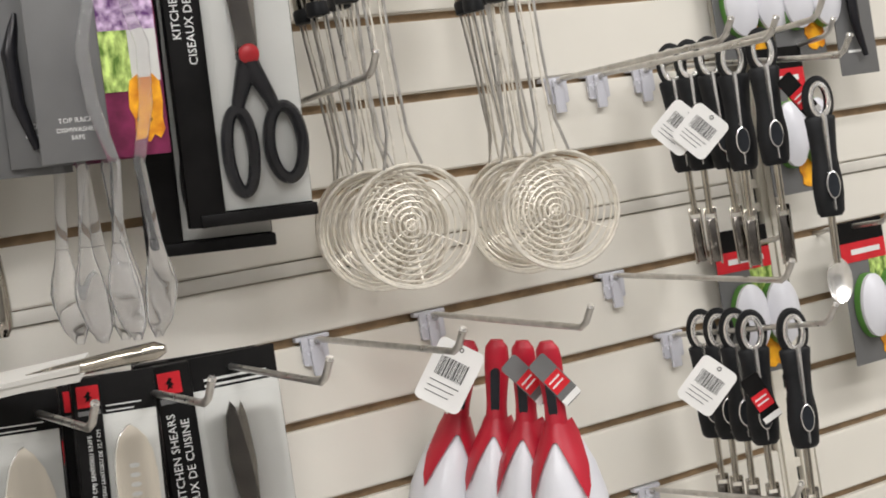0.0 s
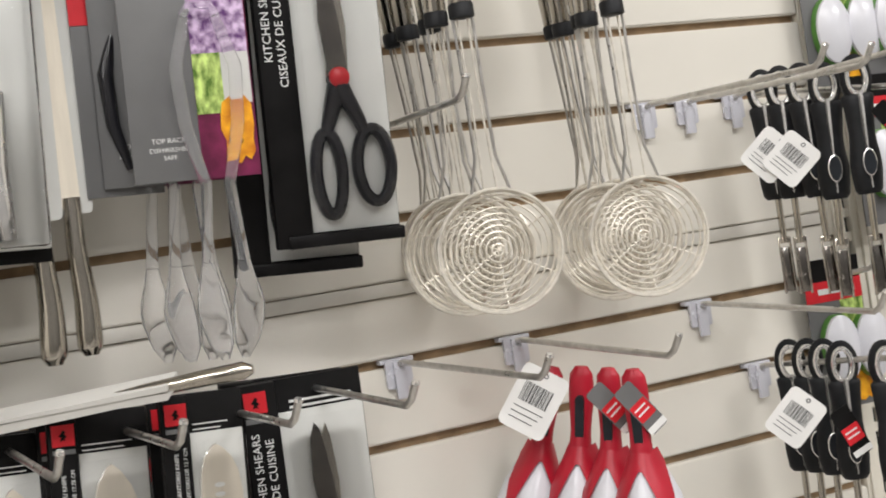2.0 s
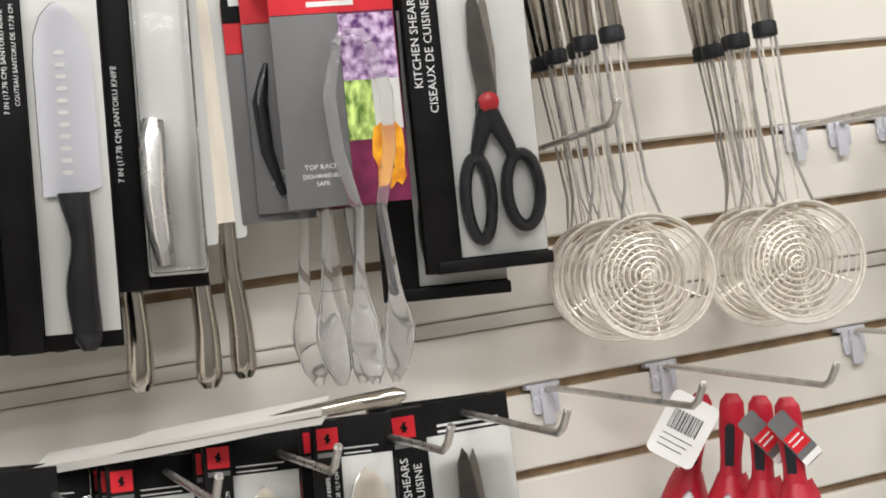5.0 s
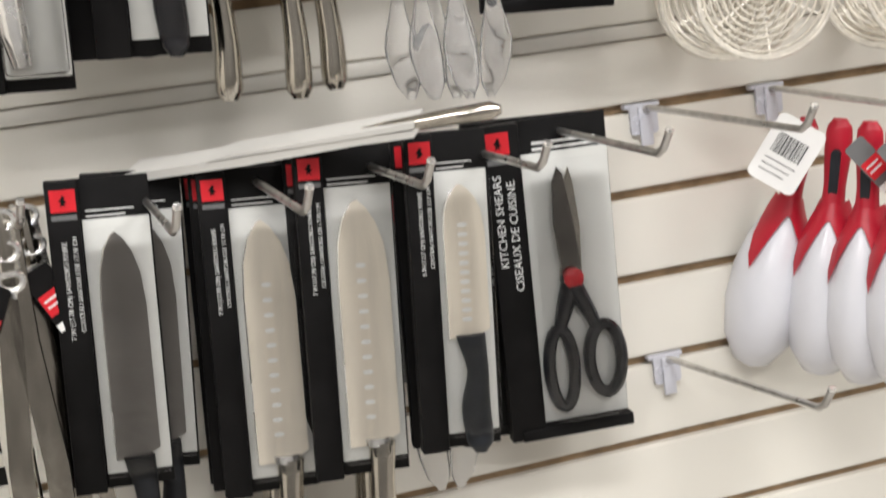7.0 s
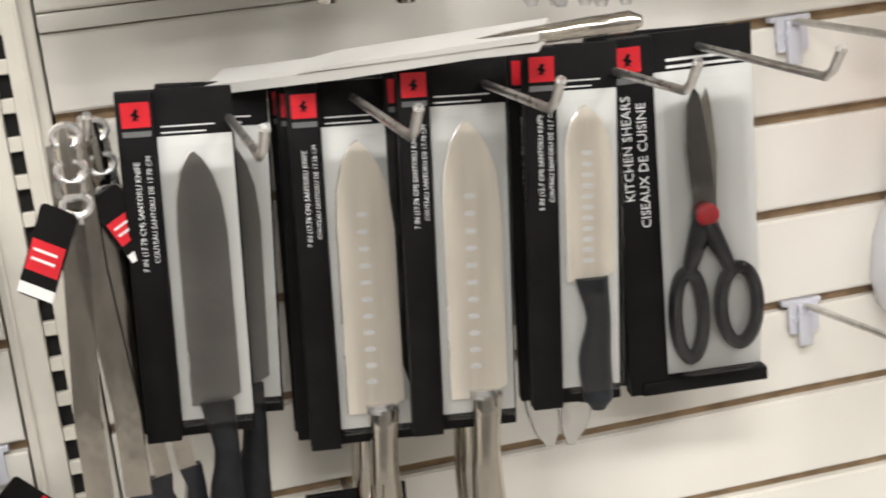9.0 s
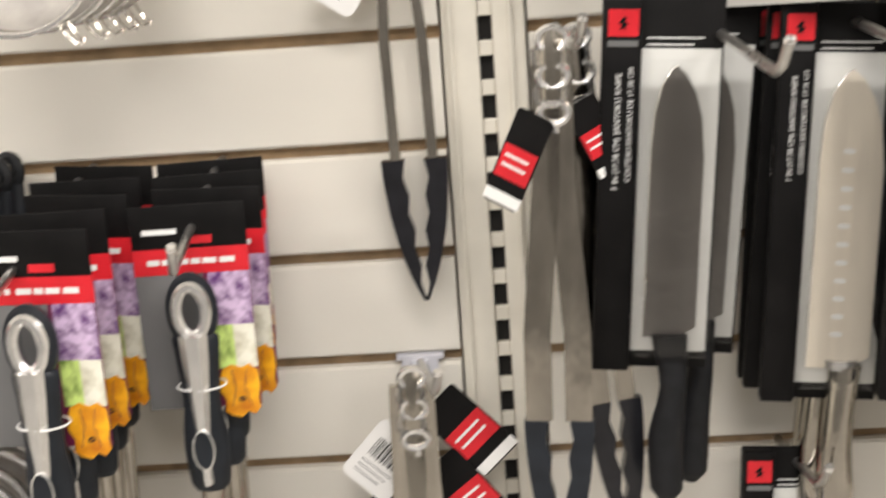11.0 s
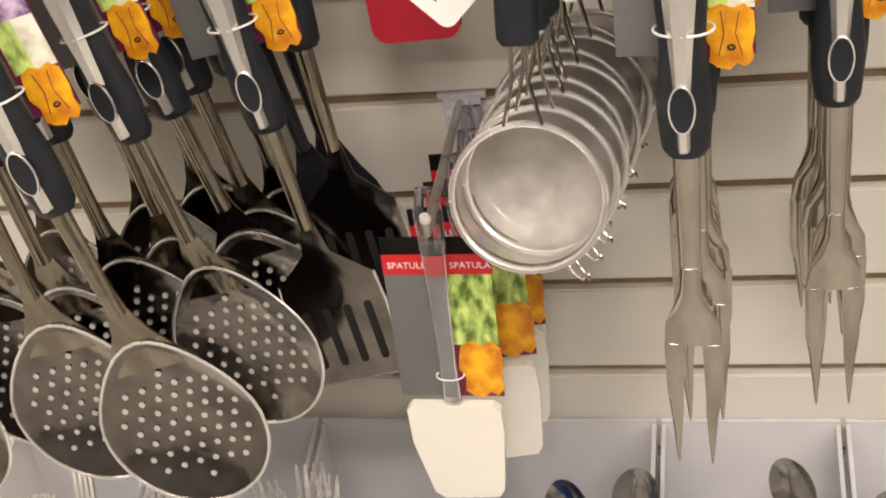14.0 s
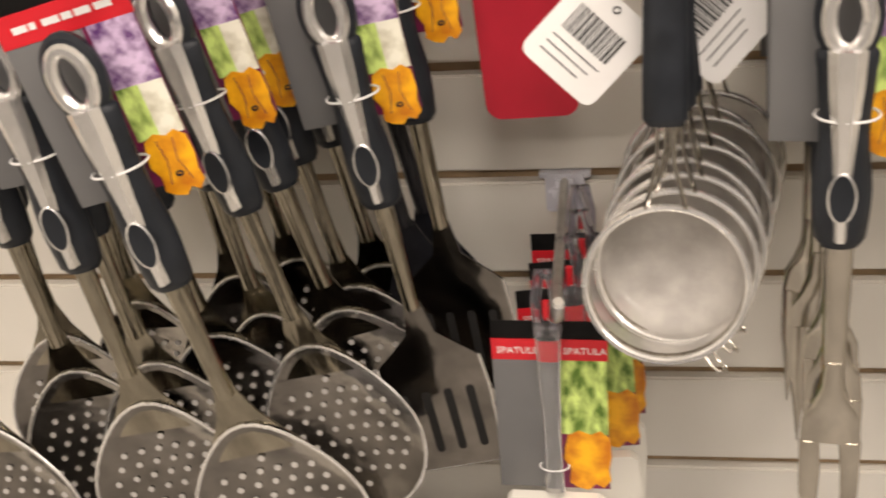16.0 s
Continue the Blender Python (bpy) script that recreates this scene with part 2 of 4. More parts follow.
def lettering(words, size, parent, x, y, z, upright=True, material=INK, name="lettering", align="LEFT"):
    cu = bpy.data.curves.new("lettering", "FONT")
    cu.body, cu.size, cu.extrude, cu.align_x = words, size, 0.00012, align
    cu.resolution_u = 2
    tmp = bpy.data.objects.new("lettering", cu)
    scene.collection.objects.link(tmp)
    me = bpy.data.meshes.new_from_object(tmp.evaluated_get(bpy.context.evaluated_depsgraph_get()))
    bpy.data.objects.remove(tmp)
    turn = pose(x, y, z, 90, 0, 0) @ (pose(0, 0, 0, 0, 0, 90) if upright else Matrix())
    me.transform(turn)
    return finish(name, me, material, parent, smooth=False)


# ---- setting ----
PITCH, G0, GU, PU = 0.0762, 1.30, 1.4305, 0.0782
LOW = [G0 - PITCH * k for k in range(0, 16)]
UP = [GU + PU * k for k in range(0, 12)]


def slat_mesh(width, height):
    bm = boxed(0, width, -0.0, 0.0095, 0, height)
    es = [e for e in bm.edges if abs(e.verts[0].co.z - e.verts[1].co.z) < 1e-6 and all(v.co.y < 0.001 for v in e.verts)]
    bmesh.ops.bevel(bm, geom=es, offset=0.0016, segments=2, affect="EDGES")
    me = bpy.data.meshes.new("slat")
    bmesh.ops.recalc_face_normals(bm, faces=bm.faces)
    bm.to_mesh(me)
    bm.free()
    me.materials.append(LAMINATE)
    return me


def bay(name, x0, x1):
    back = part(name, boxed(x0, x1, 0.0098, 0.03, 0, 2.4), MDF, None, smooth=False)
    tagged(back, "white slatted display wall with brown grooves", "wall", kind="structure")
    low = slat_mesh(x1 - x0, PITCH - 0.0085)
    high = slat_mesh(x1 - x0, PU - 0.0085)
    ends = [(z - PITCH + 0.0042, low) for z in LOW] + [(z + 0.0042, high) for z in UP]
    ends += [(G0 + 0.0042, slat_mesh(x1 - x0, 1.3590 - G0 - 0.0042)), (1.3735, slat_mesh(x1 - x0, GU - 0.0042 - 1.3735))]
    for z, me in ends:
        ob = new("slat", me)
        ob.location = (x0, 0, z)
        ob.parent = back
    strip = part("joint_strip", boxed(x0, x1, -0.0028, 0.0096, 1.3600, 1.3725, 0.0012), STRIP, back)
    return back


bay("wall_left", -1.29, -0.002)
bay("wall_middle", 0.058, 1.148)
bay("wall_right", 1.205, 2.3)


def upright(name, x0, x1, slot_x):
    post = part(name, boxed(x0, x1, 0.012, 0.04, 0, 2.4), UPRIGHT, None, smooth=False)
    tagged(post, "cream enamelled slotted steel upright between slatted walls", "upright", kind="structure")
    for a, b, d in ((x0, slot_x - 0.0048, 0.0), (slot_x + 0.0048, x1, 0.0)):
        part("flange", boxed(a, b, d, 0.0118, 0, 2.4, 0.0015), UPRIGHT, post)
    part("ridge", boxed(x1 - 0.012, x1 - 0.0085, -0.0035, -0.0002, 0, 2.4, 0.0012), UPRIGHT, post)
    part("ridge", boxed(x0 + 0.004, x0 + 0.0075, -0.0035, -0.0002, 0, 2.4, 0.0012), UPRIGHT, post)
    rung = boxed(-0.0047, 0.0047, 0.003, 0.0116, -0.0052, 0.0052, 0.001)
    me = bpy.data.meshes.new("rung")
    rung.to_mesh(me)
    rung.free()
    me.materials.append(UPRIGHT)
    for k in range(80):
        ob = new("rung", me)
        ob.location = (slot_x, 0, 0.46 + 0.0267 * k - 0.0006)
        ob.parent = post
    # black sheet behind the rungs: the slots' shade put in as colour
    part("slot_shade_backing", boxed(slot_x - 0.0046, slot_x + 0.0046, 0.0085, 0.0119, 0.3, 2.4), SLOTSHADE, post, smooth=False)


upright("upright_1", 0.0, 0.056, 0.029)
upright("upright_2", 1.150, 1.203, 1.178)

tagged(part("floor", boxed(-3, 4, -3.2, 0.1, -0.1, 0), FLOORM, None, smooth=False), "worn pale store floor", "floor", kind="structure")
tagged(part("ceiling", boxed(-3, 4, -3.2, 0.1, 2.8, 2.9), PLASTER, None, smooth=False), "plain white store ceiling", "ceiling", kind="structure")
# unseen walls added to close the room; the aisle one is darkened to cut bounce
for nm, a in (("wall_aisle", (-3, 4, -3.3, -3.2, 0, 2.8)), ("wall_end_left", (-3.1, -3, -3.3, 0.1, 0, 2.8)), ("wall_end_right", (4, 4.1, -3.3, 0.1, 0, 2.8)), ("wall_back", (-3, 4, 0.041, 0.1, 0, 2.8))):
    tagged(part(nm, boxed(*a), AISLE_DARK if nm == "wall_aisle" else PLASTER, None, smooth=False), "plain wall added out of view to close the store", "wall", kind="structure")


# ---- hooks ----
def display_hook(x, z, length, rise, clip=True, drift=0.0):
    h = thing("display_hook", pose(x, 0, z), "plated wire display hook in a white slatwall clip" if clip else "plated wire display hook set in the slatwall", "hook", "slatwall hooks")
    tip = Vector((drift, -length, rise))
    pts = [(0, 0.008, -0.002), (0, -0.004, -0.002)] + [Vector((0, -0.006, 0)).lerp(tip, f) for f in (0.05, 0.3, 0.6, 0.9, 1.0)]
    pts += [tip + Vector((0.002, -0.006, 0.004)), tip + Vector((0.004, -0.013, 0.016))]
    part("rod", tube(bmesh.new(), pts, 0.0029, 10), WIRE, h)
    part("tip", tube(bmesh.new(), [pts[-1], Vector(pts[-1]) + Vector((0.0003, -0.001, 0.0022))], [0.0034, 0.0028], 10), CHROME, h)
    if clip:
        c = part("clip", plate(bmesh.new(), rounded(-0.013, 0.013, -0.024, 0.003, 0.003), -0.0045, -0.0012), CLIPM, h, "milky plastic clip")
        part("clip_rib", boxed(-0.006, 0.006, -0.0085, -0.0046, -0.034, 0.001, 0.0012), CLIPM, c)
        part("clip_lip", boxed(-0.017, 0.017, -0.003, 0.006, -0.0008, 0.0034, 0.0008), CLIPM, c)
    return h


for hk in ((0.612, G0, 0.235, -0.011), (0.737, G0, 0.23, -0.016), (0.958, G0, 0.235, -0.015), (0.610, LOW[3], 0.232, 0.007), (0.926, UP[1], 0.24, -0.004), (0.979, UP[1], 0.24, -0.007),
           (1.040, UP[1], 0.24, 0.006), (1.022, LOW[1], 0.215, 0.010), (0.960, LOW[3], 0.2, 0.006), (-0.031, LOW[3], 0.09, 0.008), (-0.391, LOW[4], 0.2, 0.008), (0.371, LOW[5], 0.2, 0.004)):
    display_hook(*hk, drift=0.014)
for hk in ((0.604, UP[1], 0.2, 0.003), (0.640, UP[4], 0.2, 0.0), (0.790, UP[4], 0.2, -0.010), (0.168, G0, 0.235, -0.009), (0.252, G0, 0.235, -0.010), (0.334, G0, 0.235, -0.006), (0.416, G0, 0.235, -0.007), (0.506, G0, 0.235, -0.011),
           (0.105, UP[3], 0.16, 0.020), (0.212, UP[3], 0.17, 0.020), (0.300, UP[3], 0.15, 0.020), (0.366, UP[3], 0.12, -0.010), (0.424, UP[3], 0.17, -0.002), (0.545, UP[3], 0.16, 0.020), (-0.249, LOW[1], 0.22, -0.030), (-0.158, LOW[1], 0.185, -0.030),
           (-0.316, LOW[1], 0.2, -0.012), (-0.408, LOW[1], 0.09, 0.010), (-0.512, LOW[1], 0.17, -0.018), (-0.580, LOW[1], 0.24, -0.024), (-0.660, LOW[1], 0.24, -0.024), (-0.735, LOW[1], 0.22, -0.024), (-0.022, UP[2], 0.06, 0.004), (0.075, G0, 0.14, 0.0), (-0.220, UP[2], 0.2, 0.0),
           (0.222, LOW[4], 0.09, 0.006), (0.075, LOW[5] + 0.0, 0.09, 0.01), (1.125, G0, 0.07, 0.008), (1.140, UP[3], 0.07, 0.008), (1.228, UP[1], 0.08, 0.006), (1.075, UP[1], 0.24, -0.03), (1.262, LOW[0], 0.09, 0.004), (1.300, UP[3], 0.09, 0.004)):
    display_hook(*hk, clip=False, drift=0.006)


# ---- small printed things ----
def barcode_tag(m, w=0.040, h=0.046, label="white cardboard barcode price tag hanging from a utensil"):
    t = thing("barcode_tag", m, label, "price tag", "barcode tags")
    card = part("card", plate(bmesh.new(), rounded(-w / 2, w / 2, -h, 0, 0.006), -0.0004, 0.0004), WCARD, t)
    rnd = random.Random(4)
    x = -w * 0.32
    while x < w * 0.30:
        b = rnd.choice((0.0005, 0.0009, 0.0014))
        part("bar", boxed(x, x + b, -0.0008, -0.00045, -h * 0.56, -h * 0.26), DINK, card, smooth=False)
        x += b + rnd.choice((0.0006, 0.001))
    for k in range(3):
        part("text_line", boxed(-w * 0.34, w * (0.3 - 0.06 * k), -0.0007, -0.00045, -h * (0.663 + 0.09 * k), -h * (0.650 + 0.09 * k)), DINK, t, smooth=False)
    part("eyelet", tube(bmesh.new(), oval(0, -0.0006, -0.005, 0.0018, 0.0018, 10), 0.0005, 5, True), DINK, t)
    return t


def swing_card(m, w=0.024, h=0.06, label="small black and red swing label on tongs", base=None):
    t = thing("swing_label", m, label, "label", "swing labels")
    part("card", plate(bmesh.new(), rounded(-w / 2, w / 2, -h, 0, 0.003), -0.0004, 0.0004), base or BCARD, t)
    part("red_panel", boxed(-w / 2 + 0.001, w / 2 - 0.001, -0.0009, -0.00045, -h * 0.72, -h * 0.38), RED, t, smooth=False)
    part("white_edge", boxed(-w / 2, w / 2, -0.0009, -0.00045, -h * 0.98, -h * 0.86), WCARD, t, smooth=False)
    for k in range(2):
        part("text_bar", boxed(-w * 0.36, w * 0.3, -0.0012, -0.0010, -h * (0.5 + 0.1 * k), -h * (0.47 + 0.1 * k)), INK, t, smooth=False)
    return t


PEPPER = [(-0.010, 0.020), (-0.004, 0.024), (0.002, 0.021), (0.007, 0.024), (0.012, 0.018), (0.0125, 0.004), (0.011, -0.006), (0.012, -0.014), (0.008, -0.020), (0.004, -0.017), (0.000, -0.022), (-0.006, -0.020), (-0.010, -0.016), (-0.009, -0.006), (-0.0125, 0.002), (-0.0115, 0.012)]


def print_strip(parent, x, z_top, w, h, y, purple=0.36, green=0.3):
    """The vegetable print down one side of a card: cabbage, herb, radish and pepper."""
    zp, zg = z_top - h * purple, z_top - h * (purple + green)
    part("cabbage_print", boxed(x - w / 2, x + w / 2, y - 0.0004, y, zp, z_top), PURPLE, parent, smooth=False)
    part("herb_print", boxed(x - w / 2, x - w * 0.02, y - 0.0004, y, zg, zp), GREEN, parent, smooth=False)
    part("radish_print", boxed(x - w * 0.02, x + w / 2, y - 0.0004, y, zg, zp), CREAM, parent, smooth=False)
    s = w / 0.025
    sz = (zg - (z_top - h)) / 0.042
    zc = zg - 0.021 * sz
    pep = part("pepper_print", plate(bmesh.new(), [(x + a * s, zc + b * sz) for a, b in PEPPER], y - 0.0007, y), ORANGE, parent, smooth=False)
    part("pepper_stalk", tube(bmesh.new(), oval(x + 0.001, y - 0.0008, zc - 0.006 * sz, 0.0018, 0.0012, 8), 0.0006, 5, True), SLATE, pep)
    for dx in (-0.004, 0.005):
        part("pepper_crease", tube(bmesh.new(), [(x + dx * s, y - 0.0008, zc + 0.019 * sz), (x + dx * s * 0.6, y - 0.0008, zc + 0.004 * sz), (x + dx * s * 1.3, y - 0.0008, zc - 0.012 * sz)], 0.0003, 4), MAROON, pep)


def hang_header(parent, w, top, y, red_h=0.016, black_h=0.027):
    part("header", boxed(-w / 2, w / 2, y - 0.0006, y + 0.0006, top - black_h, top, 0.0004), BCARD, parent)
    part("red_band", boxed(-w / 2, w / 2, y - 0.0009, y + 0.0006, top - black_h - red_h, top - black_h), RED, parent, smooth=False)
    part("brand_bar", boxed(-w * 0.40, -w * 0.10, y - 0.0010, y - 0.0007, top - black_h * 0.66, top - black_h * 0.54), INK, parent, smooth=False)
    part("red_mark", boxed(-w * 0.02, w * 0.2, y - 0.0010, y - 0.0007, top - black_h * 0.9, top - black_h * 0.72), RED, parent, smooth=False)
    for k, (p, q) in enumerate(((-0.38, -0.27), (-0.25, -0.20), (-0.15, -0.02), (0.0, 0.08), (0.10, 0.22), (0.25, 0.38))):
        part("band_text_bar", boxed(w * p, w * q, y - 0.0012, y - 0.00095, top - black_h - red_h * 0.62, top - black_h - red_h * 0.40), INK, parent, smooth=False)


# ---- soft-grip utensils ----
def grip(parent, z_ring, length, y=0.0, w=0.0135, material=SLATE, slim=1.0):
    """A soft-grip handle with a chromed hanging ring, spine and oval inlay; z_ring is the ring's middle."""
    zt, zb = z_ring + 0.019, z_ring - length
    bm = bmesh.new()
    spindle(bm, [(0, y, zb, w * 0.72, 0.007), (0, y, zb + 0.004, w * 0.92, 0.009), (0, y, zb + 0.03, w * 1.05, 0.010), (0, y, zb + length * 0.5, w * 0.86, 0.009), (0, y, z_ring - 0.026, w * 1.0, 0.0085), (0, y, z_ring - 0.017, w * 1.05, 0.007), (0, y, z_ring - 0.014, w * 0.8, 0.005)])
    g = part("grip", bm, material, parent)
    part("grip_loop", tube(bmesh.new(), oval(0, y, z_ring, 0.0112, 0.0190, 26), 0.0048, 8, True), material, parent)
    part("hanging_ring", tube(bmesh.new(), oval(0, y - 0.0042, z_ring, 0.0090, 0.0155, 26), 0.0038 * slim ** 0.35, 8, True), CHROME, parent, "polished chrome hanging ring")
    part("spine", loft(bmesh.new(), [[(-a * slim, y - 0.0085, z), (-a * slim * 0.5, y - 0.0125, z), (a * slim * 0.5, y - 0.0125, z), (a * slim, y - 0.0085, z)] for a, z in ((0.0088, z_ring - 0.014), (0.0082, z_ring - 0.03), (0.0052, z_ring - length * 0.55), (0.0032, zb + 0.006))]), CHROME, parent)
    part("inlay", plate(bmesh.new(), [(0.0058 * math.cos(a), zb + 0.030 + 0.012 * math.sin(a)) for a in (2 * math.pi * k / 16 for k in range(16))], y - 0.0135, y - 0.009), SLATE, parent)
    part("inlay_rim", tube(bmesh.new(), oval(0, y - 0.0125, zb + 0.030, 0.0062, 0.0125, 18), 0.0009, 5, True), CHROME, parent)
    return zb


def shaft(parent, z0, z1, w0=0.0055, w1=0.0045, y=0.0, material=STEEL):
    part("shaft", loft(bmesh.new(), [[(w * math.cos(a), y - 0.0056 * math.sin(a), z) for a in (math.pi * k / 8 for k in range(9))] for w, z in ((w0, z0), ((w0 + w1) / 2, (z0 + z1) / 2), (w1, z1))]), material, parent)


def serving_fork(parent, z0, z1):
    """Two-tined fork head between heights z0 (shoulder) and z1 (tips)."""
    h = z0 - z1
    part("fork_neck", loft(bmesh.new(), [[(w * math.cos(q), -0.0018 - d * math.sin(q), z) for q in (math.pi * k / 8 for k in range(9))] for w, d, z in ((0.0050, 0.0058, z0 + 0.034), (0.0064, 0.0066, z0 + 0.018), (0.0100, 0.0056, z0 + 0.007), (0.0148, 0.0016, z0 - 0.003), (0.0156, 0.0013, z0 - 0.018))]), STEEL, parent)
    for s in (-1, 1):
        part("tine", loft(bmesh.new(), [[(s * (c - a), y - 0.0016, z), (s * (c - a * 0.3), y - 0.0034, z), (s * (c + a * 0.4), y - 0.0032, z), (s * (c + a), y - 0.0014, z), (s * (c + a), y, z), (s * (c - a), y, z)] for c, a, y, z in ((0.0105, 0.0055, 0, z0 - 0.0175), (0.0108, 0.0046, -0.001, z0 - 0.050), (0.0098, 0.0034, -0.004, z1 + 0.03), (0.0095, 0.0006, -0.008, z1))]), STEEL, parent)


def skimmer_head(parent, z_top, r, material=GUNMETAL):
    zc = z_top - r * 1.02
    part("neck", loft(bmesh.new(), [[(-w, y - 0.0014, z), (w, y - 0.0014, z), (w, y, z), (-w, y, z)] for w, y, z in ((0.0045, 0, z_top + 0.060), (0.0062, 0.0, z_top + 0.036), (0.0115, 0.001, z_top + 0.020), (0.020, 0.002, z_top + 0.006), (0.030, 0.003, z_top - 0.008))]), BROWNSTEEL, parent)
    def pear(x, z):
        up = max(0.0, (z - zc) / (r * 1.08))
        return x * (1 - 0.16 * up ** 2), z + 0.010 * up ** 3
    bm = dish(bmesh.new(), r, r * 1.08, 0.012, 0, -0.001, zc, 7, 30)
    for v in bm.verts:
        v.co.x, v.co.z = pear(v.co.x, v.co.z)
    bowl = part("bowl", bm, material, parent)
    part("rim", tube(bmesh.new(), [(pear(x, z)[0], y, pear(x, z)[1]) for x, y, z in oval(0, -0.0012, zc, r, r * 1.08, 36)], 0.0011, 6, True), CHROME, parent)
    # the bowl is solid: pale discs paint the light of each hole
    hole = bmesh.new()
    plate(hole, [(0.0020 * math.cos(q), 0.0020 * math.sin(q)) for q in (2 * math.pi * k / 7 for k in range(7))], -0.0003, 0.0003)
    me = bpy.data.meshes.new("drain_hole")
    hole.to_mesh(me)
    hole.free()
    me.materials.append(PALE)
    for i in range(-4, 5):
        for j in range(-4, 5):
            x, z = (i + 0.5 * (j % 2)) * r * 0.21, j * r * 0.19
            if (x / r) ** 2 + (z / r) ** 2 < 0.62:
                ob = new("drain_hole", me)
                ob.parent = bowl
                ob.location = (x, 0.012 * (1 - (x / r) ** 2 - (z / (r * 1.08)) ** 2) - 0.0018, zc + z)


def turner_head(parent, z_top, w=0.033, h=0.090, slots=4):
    out = [(-0.005, z_top + 0.03), (0.005, z_top + 0.03), (0.009, z_top + 0.008), (w * 0.95, z_top - 0.012), (w, z_top - h * 0.4), (w * 0.92, z_top - h), (-w * 0.92, z_top - h), (-w, z_top - h * 0.4), (-w * 0.95, z_top - 0.012), (-0.009, z_top + 0.008)]
    part("blade", plate(bmesh.new(), out, -0.0016, 0), GUNMETAL, parent)
    for k in range(slots):
        x = (k - (slots - 1) / 2) * w * 0.42
        # black plates on a solid blade, coloured like shaded openings
        part("slot", plate(bmesh.new(), rounded(x - 0.0026, x + 0.0026, z_top - h * 0.86, z_top - h * 0.36, 0.0024), -0.0021, -0.0017), SLOTSHADE, parent)
    part("edge", tube(bmesh.new(), [(a, -0.0008, b) for a, b in out[3:9]], 0.0010, 6), CHROME, parent)


def slotted_fork_head(parent, z_top):
    part("palm", plate(bmesh.new(), [(-0.005, z_top + 0.03), (0.005, z_top + 0.03), (0.016, z_top), (0.023, z_top - 0.014), (0.026, z_top - 0.026), (-0.026, z_top - 0.026), (-0.023, z_top - 0.014), (-0.016, z_top)], -0.0016, 0), BLACKG, parent)
    for k in range(5):
        x = (k - 2) * 0.0116
        part("tine", loft(bmesh.new(), [[(x - a, y - 0.002, z), (x + a, y - 0.002, z), (x + a, y, z), (x - a, y, z)] for a, y, z in ((0.0036, 0, z_top - 0.0255), (0.0034, -0.002, z_top - 0.066), (0.0020, -0.008, z_top - 0.098))]), BLACKG, parent)


def carded_utensil(m, kind, label, group, w=0.070, grip_len=0.122, card=True):
    """A soft-grip utensil tied to its printed card; the origin is the card's hanging hole."""
    names = {"fork": "serving_fork", "skimmer": "skimmer", "turner": "slotted_turner", "slotted_fork": "pasta_fork"}
    u = thing(names[kind], m, label, "kitchen utensil", group)
    top, zr = 0.012, -0.050
    if card:
        hang_header(u, w, top, 0.004)
        part("grey_panel", boxed(-w / 2, 0.006, 0.0035, 0.0048, -0.118, top - 0.043, 0.0004), GCARD, u, "grey printed card")
        part("print_panel", boxed(0.0065, w / 2 - 0.0005, 0.0036, 0.0048, -0.118, top - 0.043, 0.0004), MAROON, u)
        print_strip(u, w * 0.31, top - 0.043, w * 0.36, 0.094, 0.0034)
    zb = grip(u, zr, 0.116, y=-0.010)
    part("tie", tube(bmesh.new(), oval(0.001, -0.010, zr - 0.048, 0.015, 0.012, 20, "xy"), 0.0007, 5, True), WCARD, u, "white twist tie")
    if kind == "fork":
        shaft(u, zb + 0.004, -0.244, 0.0072, 0.0058, -0.010)
        serving_fork(u, -0.266, -0.360)
    elif kind == "skimmer":
        shaft(u, zb + 0.004, -0.235, 0.0062, 0.0048, -0.010, BROWNSTEEL)
        skimmer_head(u, -0.268, 0.050)
    elif kind == "turner":
        shaft(u, zb + 0.004, -0.235, 0.0062, 0.0048, -0.010, BROWNSTEEL)
        turner_head(u, -0.262)
    else:
        shaft(u, zb + 0.004, -0.245, 0.0062, 0.0048, -0.010, BLACKG)
        slotted_fork_head(u, -0.272)
    for c in u.children:
        if c.name.split(".")[0] in ("fork_neck", "tine", "bowl", "rim", "blade", "slot", "edge", "palm", "neck"):
            c.location = (0, -0.009, 0)
    return u


def spread(ob, spots):
    for x, y, z, rx, ry, rz in spots:
        copy_thing(ob, pose(x, y, z, rx, ry, rz))


FORK = "stainless serving fork with slate grip tied to a printed card"
a = carded_utensil(pose(-0.233, -0.187, 1.210, 0, 0.5, -4), "fork", FORK, "carded serving forks")
spread(a, [(-0.232 + 0.0006 * k + 0.003 * math.sin(4 * k), -0.187 + 0.037 * k, 1.210 + 0.002 * k, 0, 0.5 + 0.8 * math.sin(5 * k), -4 + 9 * math.sin(2.5 * k)) for k in range(1, 5)])
spread(a, [(-0.156 + (0, 0.005, 0.001, -0.003)[k], -0.127 + 0.032 * k, 1.207 + 0.003 * k, 0, (0.4, 0.0, 0.8, 1.2)[k], (3, -6, 10, 14)[k]) for k in range(0, 4)])
tu = carded_utensil(pose(-0.505, -0.122, 1.202, 0, -8, 6), "turner", "dark steel slotted turner with slate grip on a printed card", "carded turners")
copy_thing(tu, pose(-0.481, -0.080, 1.238, 0, -6, -3))
sf = carded_utensil(pose(-0.534, -0.058, 1.232, 0, -11, 6), "slotted_fork", "black nylon pasta fork with a slate soft grip", "pasta forks", card=False)
copy_thing(sf, pose(-0.522, -0.034, 1.232, 0, -10, 4))
